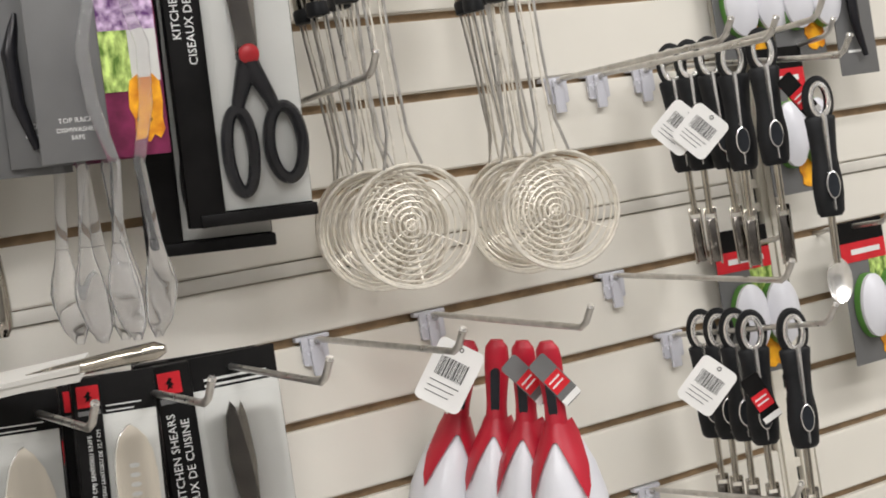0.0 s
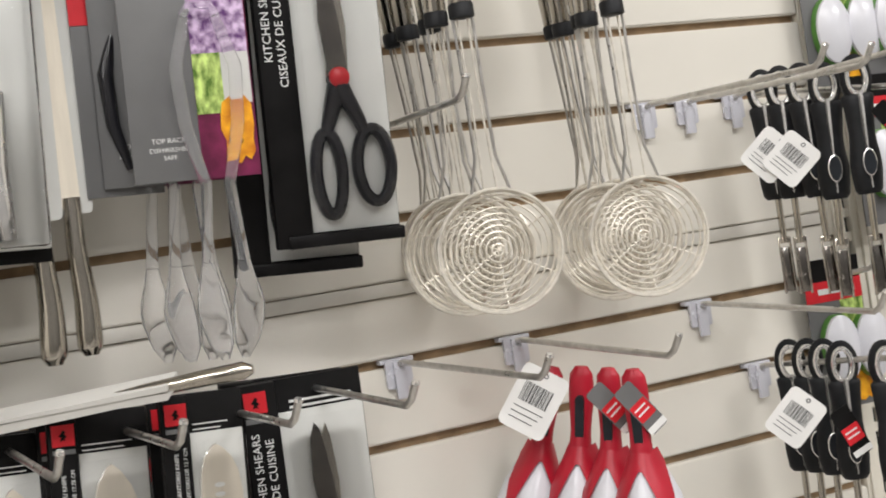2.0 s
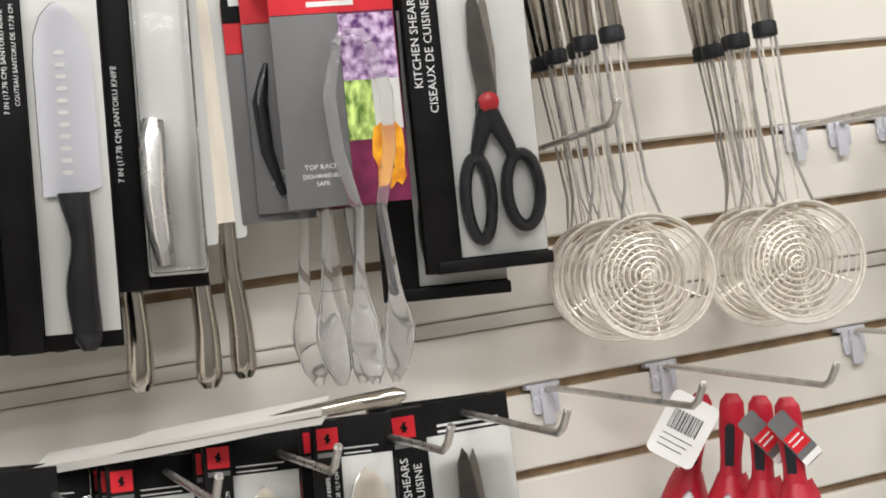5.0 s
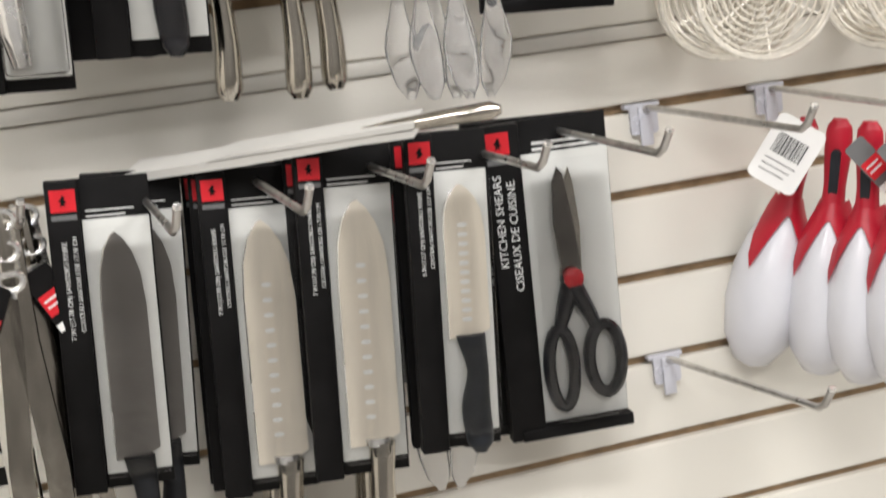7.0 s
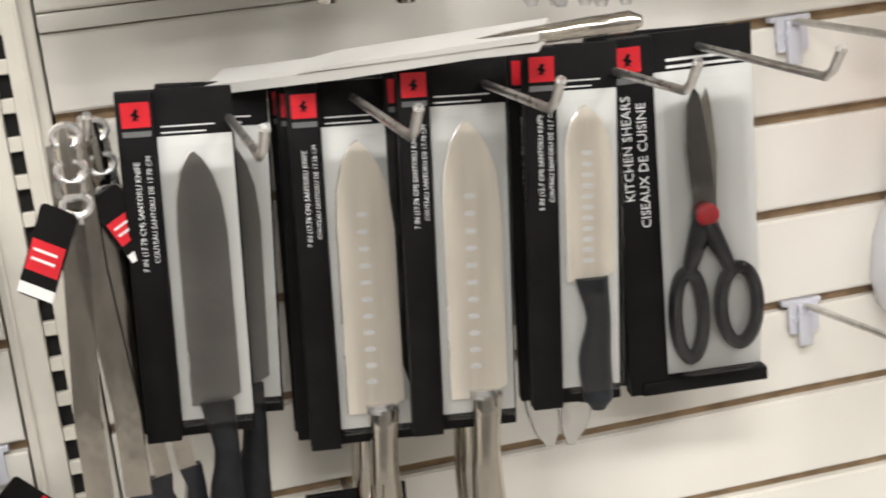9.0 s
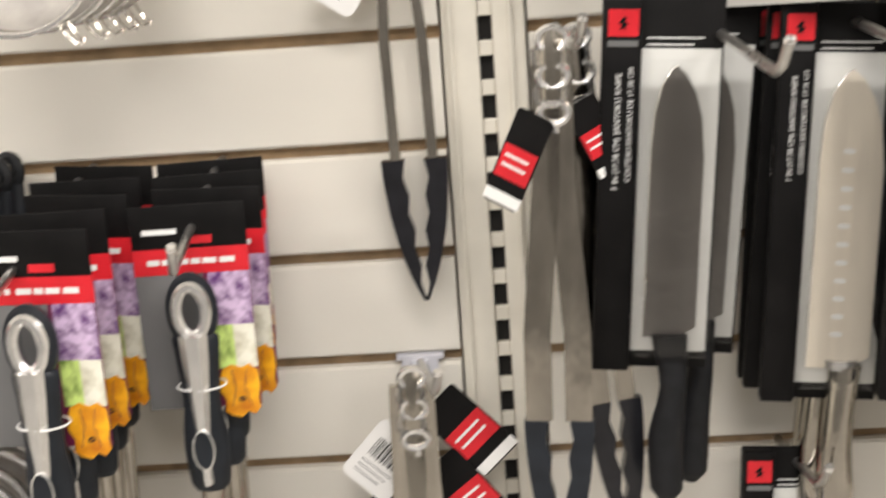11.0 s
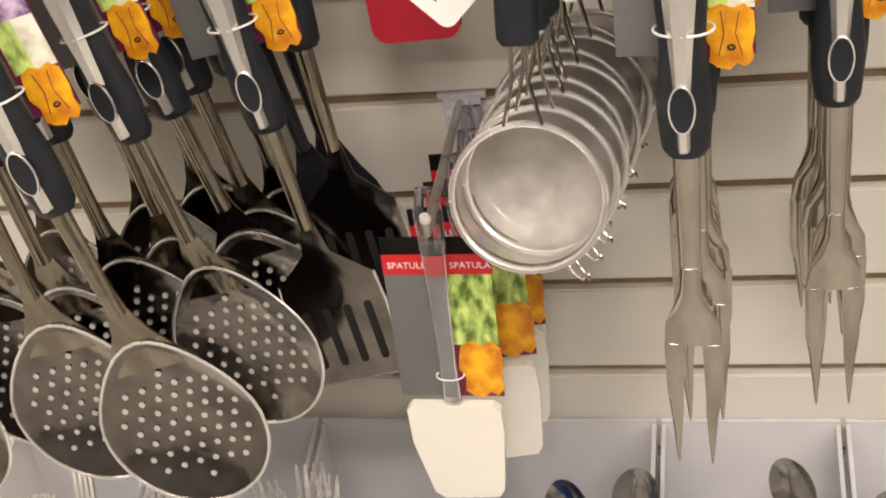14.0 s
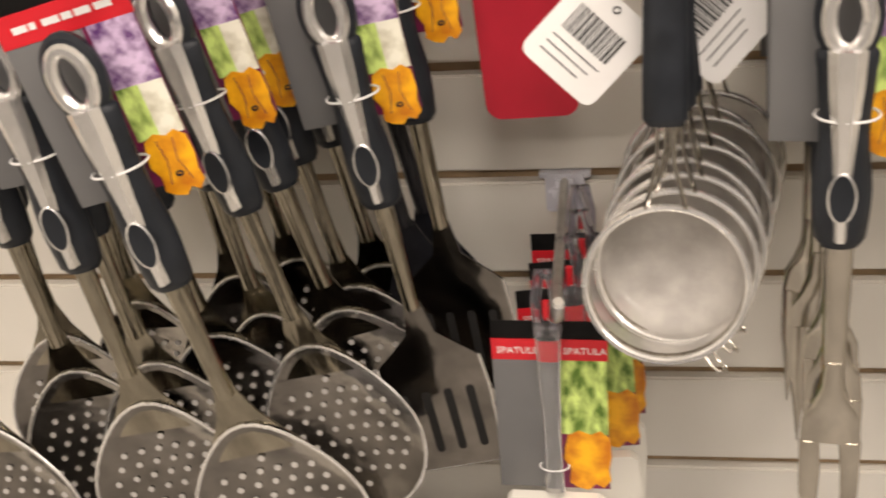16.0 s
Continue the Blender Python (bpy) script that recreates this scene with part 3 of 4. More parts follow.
sk = carded_utensil(pose(-0.602, -0.235, 1.209, 0, -13, 4), "skimmer", "steel perforated skimmer with slate grip, tied to a printed card", "carded skimmers")
spread(sk, [(-0.588, -0.150, 1.212, 0, -14, -6), (-0.582, -0.112, 1.206, 0, -13, 8), (-0.575, -0.070, 1.207, 0, -12, -3), (-0.654, -0.205, 1.206, 0, -9, 4), (-0.668, -0.160, 1.204, 0, -9, 4),
            (-0.644, -0.130, 1.204, 0, -10, 5), (-0.642, -0.050, 1.206, 0, -8, 0), (-0.735, -0.215, 1.200, 0, -5, 0), (-0.728, -0.120, 1.202, 0, -5, 4), (-0.615, -0.095, 1.205, 0, -10, -8),
            (-0.612, -0.035, 1.208, 0, -9, 4), (-0.712, -0.165, 1.202, 0, -8, 4), (-0.690, -0.080, 1.206, 0, -6, -6), (-0.556, -0.045, 1.208, 0, -10, 3)])


# ---- sieves ----
def sieve(m, r=0.043, handle=True):
    s = thing("sieve", m, "round steel wire sieve with a flat black handle", "sieve", "hanging sieves")
    zc = -0.205
    bm = bmesh.new()
    n = 32
    rows = [(r, 0.0), (r * 0.985, 0.006), (r * 0.93, 0.018), (r * 0.75, 0.027), (r * 0.4, 0.031), (r * 0.004, 0.0322)]
    loft(bm, [[(q * math.cos(2 * math.pi * k / n), y, zc + q * math.sin(2 * math.pi * k / n)) for k in range(n)] for q, y in rows], cap=False)
    part("mesh_bowl", bm, MESHW, s, "fine steel mesh bowl")
    part("rim", tube(bmesh.new(), oval(0, 0, zc, r, r, 40), 0.0019, 8, True), CHROME, s)
    part("inner_band", tube(bmesh.new(), oval(0, 0.006, zc, r * 0.985, r * 0.985, 36), 0.0012, 6, True), STEEL, s)
    for sx in (-1, 1):
        part("neck_wire", tube(bmesh.new(), [(sx * 0.004, 0, -0.118), (sx * 0.0042, -0.002, -0.14), (sx * 0.010, -0.001, zc + r * 0.98)], 0.0012, 6), STEEL, s)
        part("foot_loop", tube(bmesh.new(), [(sx * 0.003 + r * 0.5, 0.001, zc - r * 0.86), (r * 0.62 + sx * 0.003, -0.002, zc - r * 1.02), (r * 0.7 + sx * 0.002, -0.001, zc - r * 1.12), (r * 0.74, 0.001, zc - r * 1.06)], 0.0008, 6), STEEL, s)
    part("handle", spindle(bmesh.new(), [(0, 0, -0.122, 0.0085, 0.003), (0, 0, -0.118, 0.0112, 0.0058), (0, 0, -0.06, 0.0106, 0.0060), (0, 0, -0.010, 0.0094, 0.005)], 14), SLATE, s)
    part("handle_eye", tube(bmesh.new(), oval(0, 0, -0.002, 0.0066, 0.0105, 18), 0.0044, 7, True), BLACK, s)
    return s


sv = sieve(pose(-0.316, -0.160, 1.2220, -10, 1, 0), 0.0415)
spread(sv, [(-0.316 + 0.002 * k, -0.160 + 0.0178 * k, 1.2220 + 0.0008 * k, -10, 1.2 * math.sin(k * 3), 0) for k in range(1, 9)])
big = sieve(pose(-0.226, -0.17, 1.586, 0, 0, -6), 0.052)
spread(big, [(-0.222 + 0.002 * k, -0.17 + 0.025 * k, 1.586, 0, 0, -6) for k in range(1, 5)])
for k, (x, y, z, ry, rz) in enumerate(((-0.338, -0.1500, 1.156, 46, 0), (-0.316, -0.140, 1.160, -48, 6), (-0.312, -0.132, 1.164, -40, 0), (-0.306, -0.112, 1.165, -46, 0), (-0.303, -0.093, 1.167, -42, 0))):
    barcode_tag(pose(x, y, z, -10, ry, rz), 0.048, 0.052, "white square barcode tag tied to a sieve handle")


# ---- silicone scraper and spatulas ----
def scraper(m):
    s = thing("silicone_scraper", m, "red silicone scraper on a grey and green card", "scraper", "")
    hang_header(s, 0.066, 0.014, 0.003, 0.016, 0.020)
    part("grey_panel", boxed(-0.033, 0.0, 0.0025, 0.004, -0.122, -0.022, 0.0004), GCARD, s)
    part("herb_panel", boxed(0.0005, 0.032, 0.0025, 0.004, -0.122, -0.022, 0.0004), GREEN, s)
    part("blade", plate(bmesh.new(), rounded(-0.028, 0.028, -0.205, -0.118, 0.010, 6), -0.012, -0.004), REDP, s, "red silicone blade")
    part("handle", spindle(bmesh.new(), [(0.002, -0.006, -0.12, 0.007, 0.004), (0.002, -0.006, -0.06, 0.006, 0.004), (0.002, -0.006, -0.02, 0.007, 0.004)]), CLEAR, s, "clear plastic handle")
    return s


scraper(pose(-0.407, -0.050, 1.266, 0, -2, 0))


def spatula(m):
    s = thing("spatula", m, "white silicone spatula with a clear handle on a printed card", "spatula", "carded spatulas")
    part("header", boxed(-0.034, 0.034, -0.0006, 0.0006, -0.052, -0.040, 0.0004), BCARD, s)
    part("red_band", boxed(-0.034, 0.034, -0.0010, 0.0006, -0.066, -0.052), RED, s, smooth=False)
    lettering("SPATULE", 0.0062, s, -0.031, -0.0012, -0.0615, False)
    lettering("SPATULA", 0.0062, s, 0.008, -0.0012, -0.0615, False)
    part("grey_panel", boxed(-0.034, 0.004, -0.0006, 0.0006, -0.158, -0.066, 0.0003), GCARD, s)
    part("herb_print", boxed(0.004, 0.033, -0.0008, 0.0006, -0.118, -0.066), GREEN, s, smooth=False)
    pep = part("pepper_print", plate(bmesh.new(), [(0.020 + a * 1.15, -0.138 + b * 0.95) for a, b in PEPPER], -0.0011, 0), ORANGE, s, smooth=False)
    part("maroon_ground", boxed(0.004, 0.033, -0.0005, 0.0006, -0.158, -0.118), MAROON, s, smooth=False)
    part("grip_loop", tube(bmesh.new(), [(-0.005, -0.004, -0.046), (-0.0058, -0.004, -0.022), (-0.003, -0.004, -0.006), (0.003, -0.004, -0.006), (0.0058, -0.004, -0.022), (0.005, -0.004, -0.046)], 0.0034, 8), SMOKE, s, "clear hanging loop")
    part("handle", spindle(bmesh.new(), [(0, -0.005, -0.168, 0.006, 0.004), (0, -0.005, -0.12, 0.0052, 0.0035), (0, -0.005, -0.07, 0.0066, 0.0045), (0, -0.005, -0.040, 0.008, 0.005)]), CLEAR, s, "clear plastic handle")
    part("red_tip", spindle(bmesh.new(), [(0, -0.005, -0.034, 0.0022, 0.002), (0, -0.005, -0.024, 0.0022, 0.002)]), RED, s)
    part("tie", tube(bmesh.new(), oval(0, -0.003, -0.14, 0.009, 0.006, 16, "xy"), 0.0005, 5, True), WCARD, s)
    part("blade", plate(bmesh.new(), [(-0.030, -0.163), (-0.027, -0.160), (0.026, -0.160), (0.031, -0.164), (0.032, -0.18), (0.028, -0.228), (0.024, -0.234), (-0.012, -0.236), (-0.019, -0.231), (-0.029, -0.19)], -0.010, -0.002), WSIL, s, "white silicone blade")
    return s


sp = spatula(pose(-0.389, -0.139, 1.006, 0, 1, 0))
spread(sp, [(-0.381, -0.100, 1.007, 0, -2, 6), (-0.376, -0.066, 1.008, 0, -1, 8), (-0.378, -0.032, 1.009, 0, 0, 2)])


# ---- tongs ----
def tongs(m, length, tip, tip_mat, label, spread_w=0.011, hanger=True, arm=0.0060):
    t = thing("tongs", m, label, "tongs", "hanging tongs")
    zt = -0.02
    for s in (-1, 1):
        w0, w1, aw = 0.005, spread_w, arm if hanger else 0.0034
        part("arm", loft(bmesh.new(), [[(s * x - aw, -0.003, z), (s * x + aw, -0.003, z), (s * x + aw, 0.004, z), (s * x - aw, 0.004, z)] for x, z in ((0.0035, zt), (w0, zt - length * 0.35), (w1, zt - length * 0.75), (w1, zt - length))]), STEEL, t)
        rows = []
        for i in range(9):
            f = i / 8
            z = zt - length - tip * f
            x = w1 * (1 - 0.95 * f ** 1.6)
            half = 0.0085 * (1 - f ** 3) + 0.0012
            wob = 0.0026 * (i % 2)
            rows.append([(s * (x - half * 0.6 + wob) , -0.004, z), (s * (x + half), -0.004, z), (s * (x + half), 0.004, z), (s * (x - half * 0.6 + wob), 0.004, z)])
        part("tip", loft(bmesh.new(), rows), tip_mat, t, "scalloped silicone tip")
    part("hinge", spindle(bmesh.new(), [(0, 0, zt - 0.03, 0.009, 0.006), (0, 0, zt, 0.0098, 0.007), (0, 0, zt + 0.012, 0.007, 0.005)]), STEEL, t)
    part("rivet", spindle(bmesh.new(), [(0.002, -0.0045, zt - 0.05, 0.002, 0.001), (0.002, -0.0045, zt - 0.046, 0.002, 0.001)], 10), CHROME, t)
    if hanger:
        for k in range(5):
            part("hanger_link", tube(bmesh.new(), oval(0.001 * (-1) ** k, -0.004, zt + 0.006 - 0.011 * k, 0.0085, 0.0065, 16), 0.0024, 6, True), CLEAR if k % 2 else CHROME, t)
    return t


t1 = tongs(pose(-0.029, -0.021, 1.555, 0, -1.0, 0), 0.316, 0.098, BLACKG, "long steel tongs with scalloped black tips against the slatwall", 0.0125, False)
t2 = tongs(pose(-0.034, -0.056, 1.092, 0, 1, 4), 0.20, 0.075, BLACKG, "closed steel tongs with shiny hanger and red swing labels", 0.009, True, 0.0115)
t3 = tongs(pose(0.069, -0.106, 1.316, 0, 1.5, -6), 0.235, 0.105, SLATE, "closed steel tongs with dark silicone tips beside the upright", 0.0125, True, 0.0085)
t4 = tongs(pose(0.082, -0.073, 1.313, 0, -4.0, 10), 0.235, 0.100, BLACKG, "closed steel tongs with scalloped black tips beside the upright", 0.0085)
swing_card(pose(0.058, -0.112, 1.258, 0, 26, -20), 0.024, 0.062)
swing_card(pose(0.084, -0.098, 1.262, 0, -26, 12), 0.022, 0.05, "black and white swing label on closed tongs")
swing_card(pose(-0.020, -0.046, 1.056, 0, -42, 10), 0.034, 0.066)
swing_card(pose(-0.048, -0.047, 1.000, 0, 18, -6), 0.032, 0.062, "black red and white swing label tied to tongs")
swing_card(pose(-0.022, -0.043, 1.010, 0, -40, -6), 0.034, 0.066)
barcode_tag(pose(-0.040, -0.050, 1.034, 0, 42, -6), 0.040, 0.052, "white barcode tag tied to closed tongs")
barcode_tag(pose(-0.044, -0.030, 1.366, 0, 34, 0), 0.036, 0.05, "white barcode tag tied to long tongs")


# ---- carded knives ----
def knife_blade(parent, x, z_tip, length, width, y, dimples=True, metal=None):
    pts = [(-0.50, -1.0), (-0.50, -0.30), (-0.46, -0.17), (-0.34, -0.07), (-0.16, -0.01), (-0.06, 0.0), (0.10, -0.03), (0.28, -0.09), (0.42, -0.18), (0.49, -0.32), (0.50, -0.96), (0.12, -1.0)]
    part("blade", plate(bmesh.new(), [(x + a * width, z_tip + b * length) for a, b in pts], y - 0.0022, y), metal or BLADE, parent, "satin steel blade")
    part("spine_edge", tube(bmesh.new(), [(x + a * width, y - 0.0012, z_tip + b * length) for a, b in pts[0:6]], 0.0009, 5), CHROME, parent)
    if dimples:
        for k in range(11):
            z = z_tip - length * (0.26 + 0.062 * k)
            # raised white ovals carry the painted glint of the ground dimples
            part("dimple", plate(bmesh.new(), [(x - 0.06 * width + 0.0042 * math.cos(q), z + 0.0019 * math.sin(q)) for q in (2 * math.pi * j / 9 for j in range(9))], y - 0.0030, y - 0.0021), DIMPLE_GLINT, parent)


def knife_pack(m, w, h, strip, words, handle, label, group, blade_len=0.155, handle_len=0.105, hx=0.0):
    """A carded knife; the origin is the hole at the top of the card's middle."""
    p = thing("knife_pack", m, label, "packaged knife", group)
    x0, x1, top, bot = -w / 2, w / 2, 0.012, 0.012 - h
    part("card", boxed(x0, x1, 0.0, 0.0035, bot, top, 0.0008), BCARD, p)
    part("spine", boxed(x0, x0 + strip, -0.0085, -0.0002, bot, top, 0.0012), BCARD, p, "black printed box edge")
    part("insert", boxed(x0 + strip + 0.001, x1 - 0.0015, -0.0022, -0.0003, bot + 0.012, top - 0.030, 0.0005), LGREY, p, "pale grey insert")
    lg = part("logo", boxed(x0 + strip * 0.14, x0 + strip * 0.92, -0.0092, -0.0087, top - 0.022, top - 0.006), RED, p, "red square mark", smooth=False)
    part("mark", plate(bmesh.new(), [(x0 + strip * 0.52 + a * 0.001, top - 0.014 + b * 0.001) for a, b in ((-2, -4), (-1, -1), (-3, 0), (-1, 2), (0, 4), (2, 3), (1, 1), (3, -1), (1, -2), (2, -4), (0, -3))], -0.0096, -0.0092), BCARD, lg, smooth=False)
    part("name_bar", boxed(x0 + strip * 0.14, x0 + strip * 0.92, -0.0092, -0.0087, top - 0.028, top - 0.0245), GCARD, p, smooth=False)
    for k in range(2):
        part("top_text_bar", boxed(x0 + strip + 0.004, x1 - 0.012 - 0.006 * k, -0.0008, -0.0004, top - 0.0242 - 0.004 * k, top - 0.0233 - 0.004 * k), INK, p, smooth=False)
    size = strip * 0.215
    for k, s in enumerate(words):
        lettering(s, size * (1.0 if k == 0 else 0.92), p, x0 + strip * (0.52 + 0.32 * k), -0.0088, top - 0.036 - len(s) * size * 0.56)
    bx = (x0 + strip + x1) / 2 + hx
    bw = (w - strip) * (0.64 if handle == "black" else 0.74)
    zt = top - 0.040
    knife_blade(p, bx, zt, blade_len, bw, -0.0045, handle != "black", {"black": SMOKED, "sheath": WPLAST}.get(handle))
    zh = zt - blade_len + 0.002
    if handle == "steel":
        part("handle", spindle(bmesh.new(), [(bx + 0.006, -0.007, zh - handle_len, 0.0075, 0.006), (bx + 0.006, -0.007, zh - handle_len + 0.006, 0.0122, 0.0095), (bx + 0.003, -0.007, zh - handle_len * 0.6, 0.0114, 0.0095), (bx + 0.003, -0.007, zh - handle_len * 0.3, 0.0098, 0.0085), (bx + 0.005, -0.006, zh, 0.0108, 0.0075)], 14), STEEL, p, "rounded steel handle")
        part("bolster", spindle(bmesh.new(), [(bx + 0.002, -0.006, zh - 0.002, 0.0098, 0.0075), (bx + 0.002, -0.006, zh + 0.004, 0.0105, 0.006)], 14), CHROME, p)
    else:
        part("handle", spindle(bmesh.new(), [(bx + 0.003, -0.008, zh - handle_len, 0.005, 0.004), (bx + 0.003, -0.008, zh - handle_len + 0.008, 0.0105, 0.008), (bx + 0.001, -0.008, zh - handle_len * 0.6, 0.0115, 0.009), (bx + 0.004, -0.008, zh - handle_len * 0.3, 0.0085, 0.0075), (bx + 0.0, -0.007, zh, 0.0115, 0.006)], 14), {"slate": SLATE, "sheath": BLACKG}.get(handle, BLACK), p, "moulded dark handle")
    part("blister", boxed(x0 + strip + 0.002, x1 - 0.003, -0.0182, -0.0179, bot + 0.014, top - 0.034), FILM, p, "thin clear blister")
    return p


W7 = ("7 IN (17.78 CM) SANTOKU KNIFE", "COUTEAU SANTOKU DE 17.78 CM")
W5 = ("5 IN (12.7 CM) SANTOKU KNIFE", "COUTEAU SANTOKU DE 12.7 CM")
k7 = knife_pack(pose(0.246, -0.078, 1.297, 1, 3.6, -4), 0.074, 0.256, 0.021, W7, "steel", "carded santoku knife with dimpled blade and steel handle", "carded knives", 0.192, 0.112)
spread(k7, [(0.242, -0.057, 1.296, 2, 4.2, -6), (0.239, -0.037, 1.296, 2, 3.5, -7), (0.315, -0.106, 1.304, 1, 3.8, -4), (0.311, -0.083, 1.299, 2, 3.4, -8), (0.310, -0.060, 1.298, 2, 3.0, -10)])
k5 = knife_pack(pose(0.389, -0.130, 1.306, 2, 3.5, -4), 0.064, 0.247, 0.021, W5, "slate", "carded short santoku knife with slate moulded handle", "carded knives", 0.118, 0.094)
copy_thing(k5, pose(0.387, -0.10, 1.302, 2, 3.0, -8))
kb = knife_pack(pose(0.137, -0.092, 1.308, 2, 4.0, -2), 0.073, 0.235, 0.023, W7, "black", "opened knife pack with grey santoku blade and black handle", "carded knives", 0.172, 0.115)
copy_thing(kb, pose(0.163, -0.060, 1.306, 2, 5.0, -4))
spread(k7, [(0.224, -0.045, 0.996, 2, 2, -2)])
spread(k5, [(0.060, -0.07, 0.905, 0, 3, 0)])
# upper row
ku = knife_pack(pose(0.208, -0.125, 1.679, 3, 3.5, -6), 0.080, 0.292, 0.024, W7, "sheath", "tall carded chef knife with ribbed blade and slate handle", "carded knives", 0.140, 0.115)
copy_thing(ku, pose(0.188, -0.095, 1.681, 3, 3.0, -10))


def paring_pack(m):
    p = thing("knife_pack", m, "grey blister pack holding a small steel-handled knife", "packaged knife", "carded knives")
    part("card", boxed(-0.034, 0.034, 0, 0.003, -0.262, 0.012, 0.0008), BCARD, p)
    part("spine", boxed(-0.034, -0.012, -0.008, -0.0002, -0.262, 0.012, 0.0012), BCARD, p)
    lettering("7 IN (17.78 CM) SANTOKU KNIFE", 0.006, p, -0.024, -0.0083, -0.18)
    part("insert", boxed(-0.011, 0.033, -0.012, -0.0002, -0.252, -0.02, 0.002), LGREY, p, "pale grey moulded insert")
    part("handle", tube(bmesh.new(), [(0.000, -0.0155, -0.135), (-0.002, -0.017, -0.15), (-0.003, -0.0175, -0.19), (-0.001, -0.017, -0.222), (0.002, -0.0165, -0.244)], [0.008, 0.0105, 0.0098, 0.0096, 0.007], 10), CHROME, p, "polished steel handle")
    part("blister", boxed(-0.0105, 0.0325, -0.0245, -0.0125, -0.25, -0.024, 0.004), FILM, p)
    return p


pp = paring_pack(pose(0.285, -0.105, 1.696, 2, 3.5, -5))
spread(pp, [(0.116, -0.125, 1.648, 2, 3.5, -5), (0.104, -0.095, 1.650, 2, 3, -8)])


def loose_knife(m, label):
    p = thing("kitchen_knife", m, label, "knife", "steel knives")
    part("sleeve", plate(bmesh.new(), rounded(-0.017, 0.017, -0.235, 0.0, 0.004), -0.003, 0.0), LGREY, p, "pale card sleeve")
    part("blade", plate(bmesh.new(), [(-0.012, -0.23), (-0.012, -0.05), (-0.004, -0.01), (0.0, -0.004), (0.004, -0.012), (0.007, -0.06), (0.007, -0.23)], -0.0055, -0.0035), BLADE, p)
    part("handle", spindle(bmesh.new(), [(0, -0.005, -0.345, 0.006, 0.006), (0, -0.005, -0.338, 0.0102, 0.009), (0.001, -0.005, -0.30, 0.0092, 0.0085), (-0.001, -0.005, -0.26, 0.0078, 0.0075), (0, -0.005, -0.222, 0.0072, 0.006)], 14), STEEL, p, "rounded brushed steel handle")
    return p


lk = loose_knife(pose(0.311, -0.090, 1.699, 2, 2.5, -4), "steel-handled knife in a pale card sleeve on a hook")
spread(lk, [(0.330, -0.080, 1.702, 2, 0.5, 6), (0.265, -0.084, 1.704, 2, 3.5, -8)])


# ---- carded shears ----
def shears_pack(m, label):
    p = thing("shears_pack", m, label, "packaged scissors", "carded kitchen shears")
    w, top, bot, strip = 0.106, 0.012, -0.258, 0.030
    x0, x1 = -w / 2, w / 2
    part("card", boxed(x0, x1, 0, 0.0035, bot, top, 0.0008), BCARD, p)
    part("spine", boxed(x0, x0 + strip, -0.010, -0.0002, bot, top, 0.0014), BCARD, p, "black printed box edge")
    part("insert", boxed(x0 + strip + 0.001, x1 - 0.001, -0.0022, -0.0003, bot + 0.011, top - 0.028, 0.0005), LGREY, p, "pale grey insert")
    part("base_lip", boxed(x0 + strip * 0.3, x1 + 0.001, -0.012, -0.0001, bot - 0.0005, bot + 0.010, 0.0015), BCARD, p)
    lg = part("logo", boxed(x0 + 0.002, x0 + strip * 0.70, -0.0107, -0.0102, top - 0.024, top - 0.006), RED, p, "red square mark", smooth=False)
    part("mark", plate(bmesh.new(), [(x0 + strip * 0.38 + a * 0.0012, top - 0.015 + b * 0.0012) for a, b in ((-2, -4), (-1, -1), (-3, 0), (-1, 2), (0, 4), (2, 3), (1, 1), (3, -1), (1, -2), (2, -4), (0, -3))], -0.0111, -0.0107), BCARD, lg, smooth=False)
    part("name_bar", boxed(x0 + 0.002, x0 + strip * 0.8, -0.0107, -0.0102, top - 0.032, top - 0.0275), GCARD, p, smooth=False)
    lettering("KITCHEN SHEARS", 0.0098, p, x0 + 0.0115, -0.0104, top - 0.118)
    lettering("CISEAUX DE CUISINE", 0.0098, p, x0 + 0.0225, -0.0104, top - 0.139)
    for k in range(2):
        part("top_text_bar", boxed(x0 + strip + 0.012, x1 - 0.010, -0.0008, -0.0004, top - 0.021 - 0.005 * k, top - 0.019 - 0.005 * k), INK, p, smooth=False)
    cx = 0.010
    y = -0.007
    part("blade", plate(bmesh.new(), [(cx - 0.006, -0.128), (cx - 0.011, -0.075), (cx - 0.009, -0.04), (cx - 0.004, -0.028), (cx + 0.000, -0.034), (cx + 0.006, -0.075), (cx + 0.010, -0.125)], y - 0.0025, y), GUNMETAL, p, "dark steel blade")
    part("blade", plate(bmesh.new(), [(cx - 0.009, -0.125), (cx + 0.000, -0.045), (cx + 0.006, -0.030), (cx + 0.009, -0.042), (cx + 0.012, -0.08), (cx + 0.010, -0.128)], y + 0.0003, y + 0.0028), STEEL, p, "steel blade")
    part("arm", tube(bmesh.new(), [(cx - 0.002, y - 0.002, -0.118), (cx + 0.004, y - 0.002, -0.135), (cx + 0.015, y - 0.002, -0.158), (cx + 0.019, y - 0.002, -0.17)], [0.008, 0.008, 0.006, 0.005], 10), BLACKG, p)
    part("arm", tube(bmesh.new(), [(cx + 0.002, y, -0.118), (cx - 0.004, y, -0.14), (cx - 0.011, y, -0.16), (cx - 0.013, y, -0.17)], [0.008, 0.008, 0.006, 0.005], 10), BLACKG, p)
    part("finger_loop", tube(bmesh.new(), oval(cx + 0.024, y - 0.002, -0.196, 0.0142, 0.030, 28), 0.0054, 8, True), BLACKG, p, "black moulded finger loop")
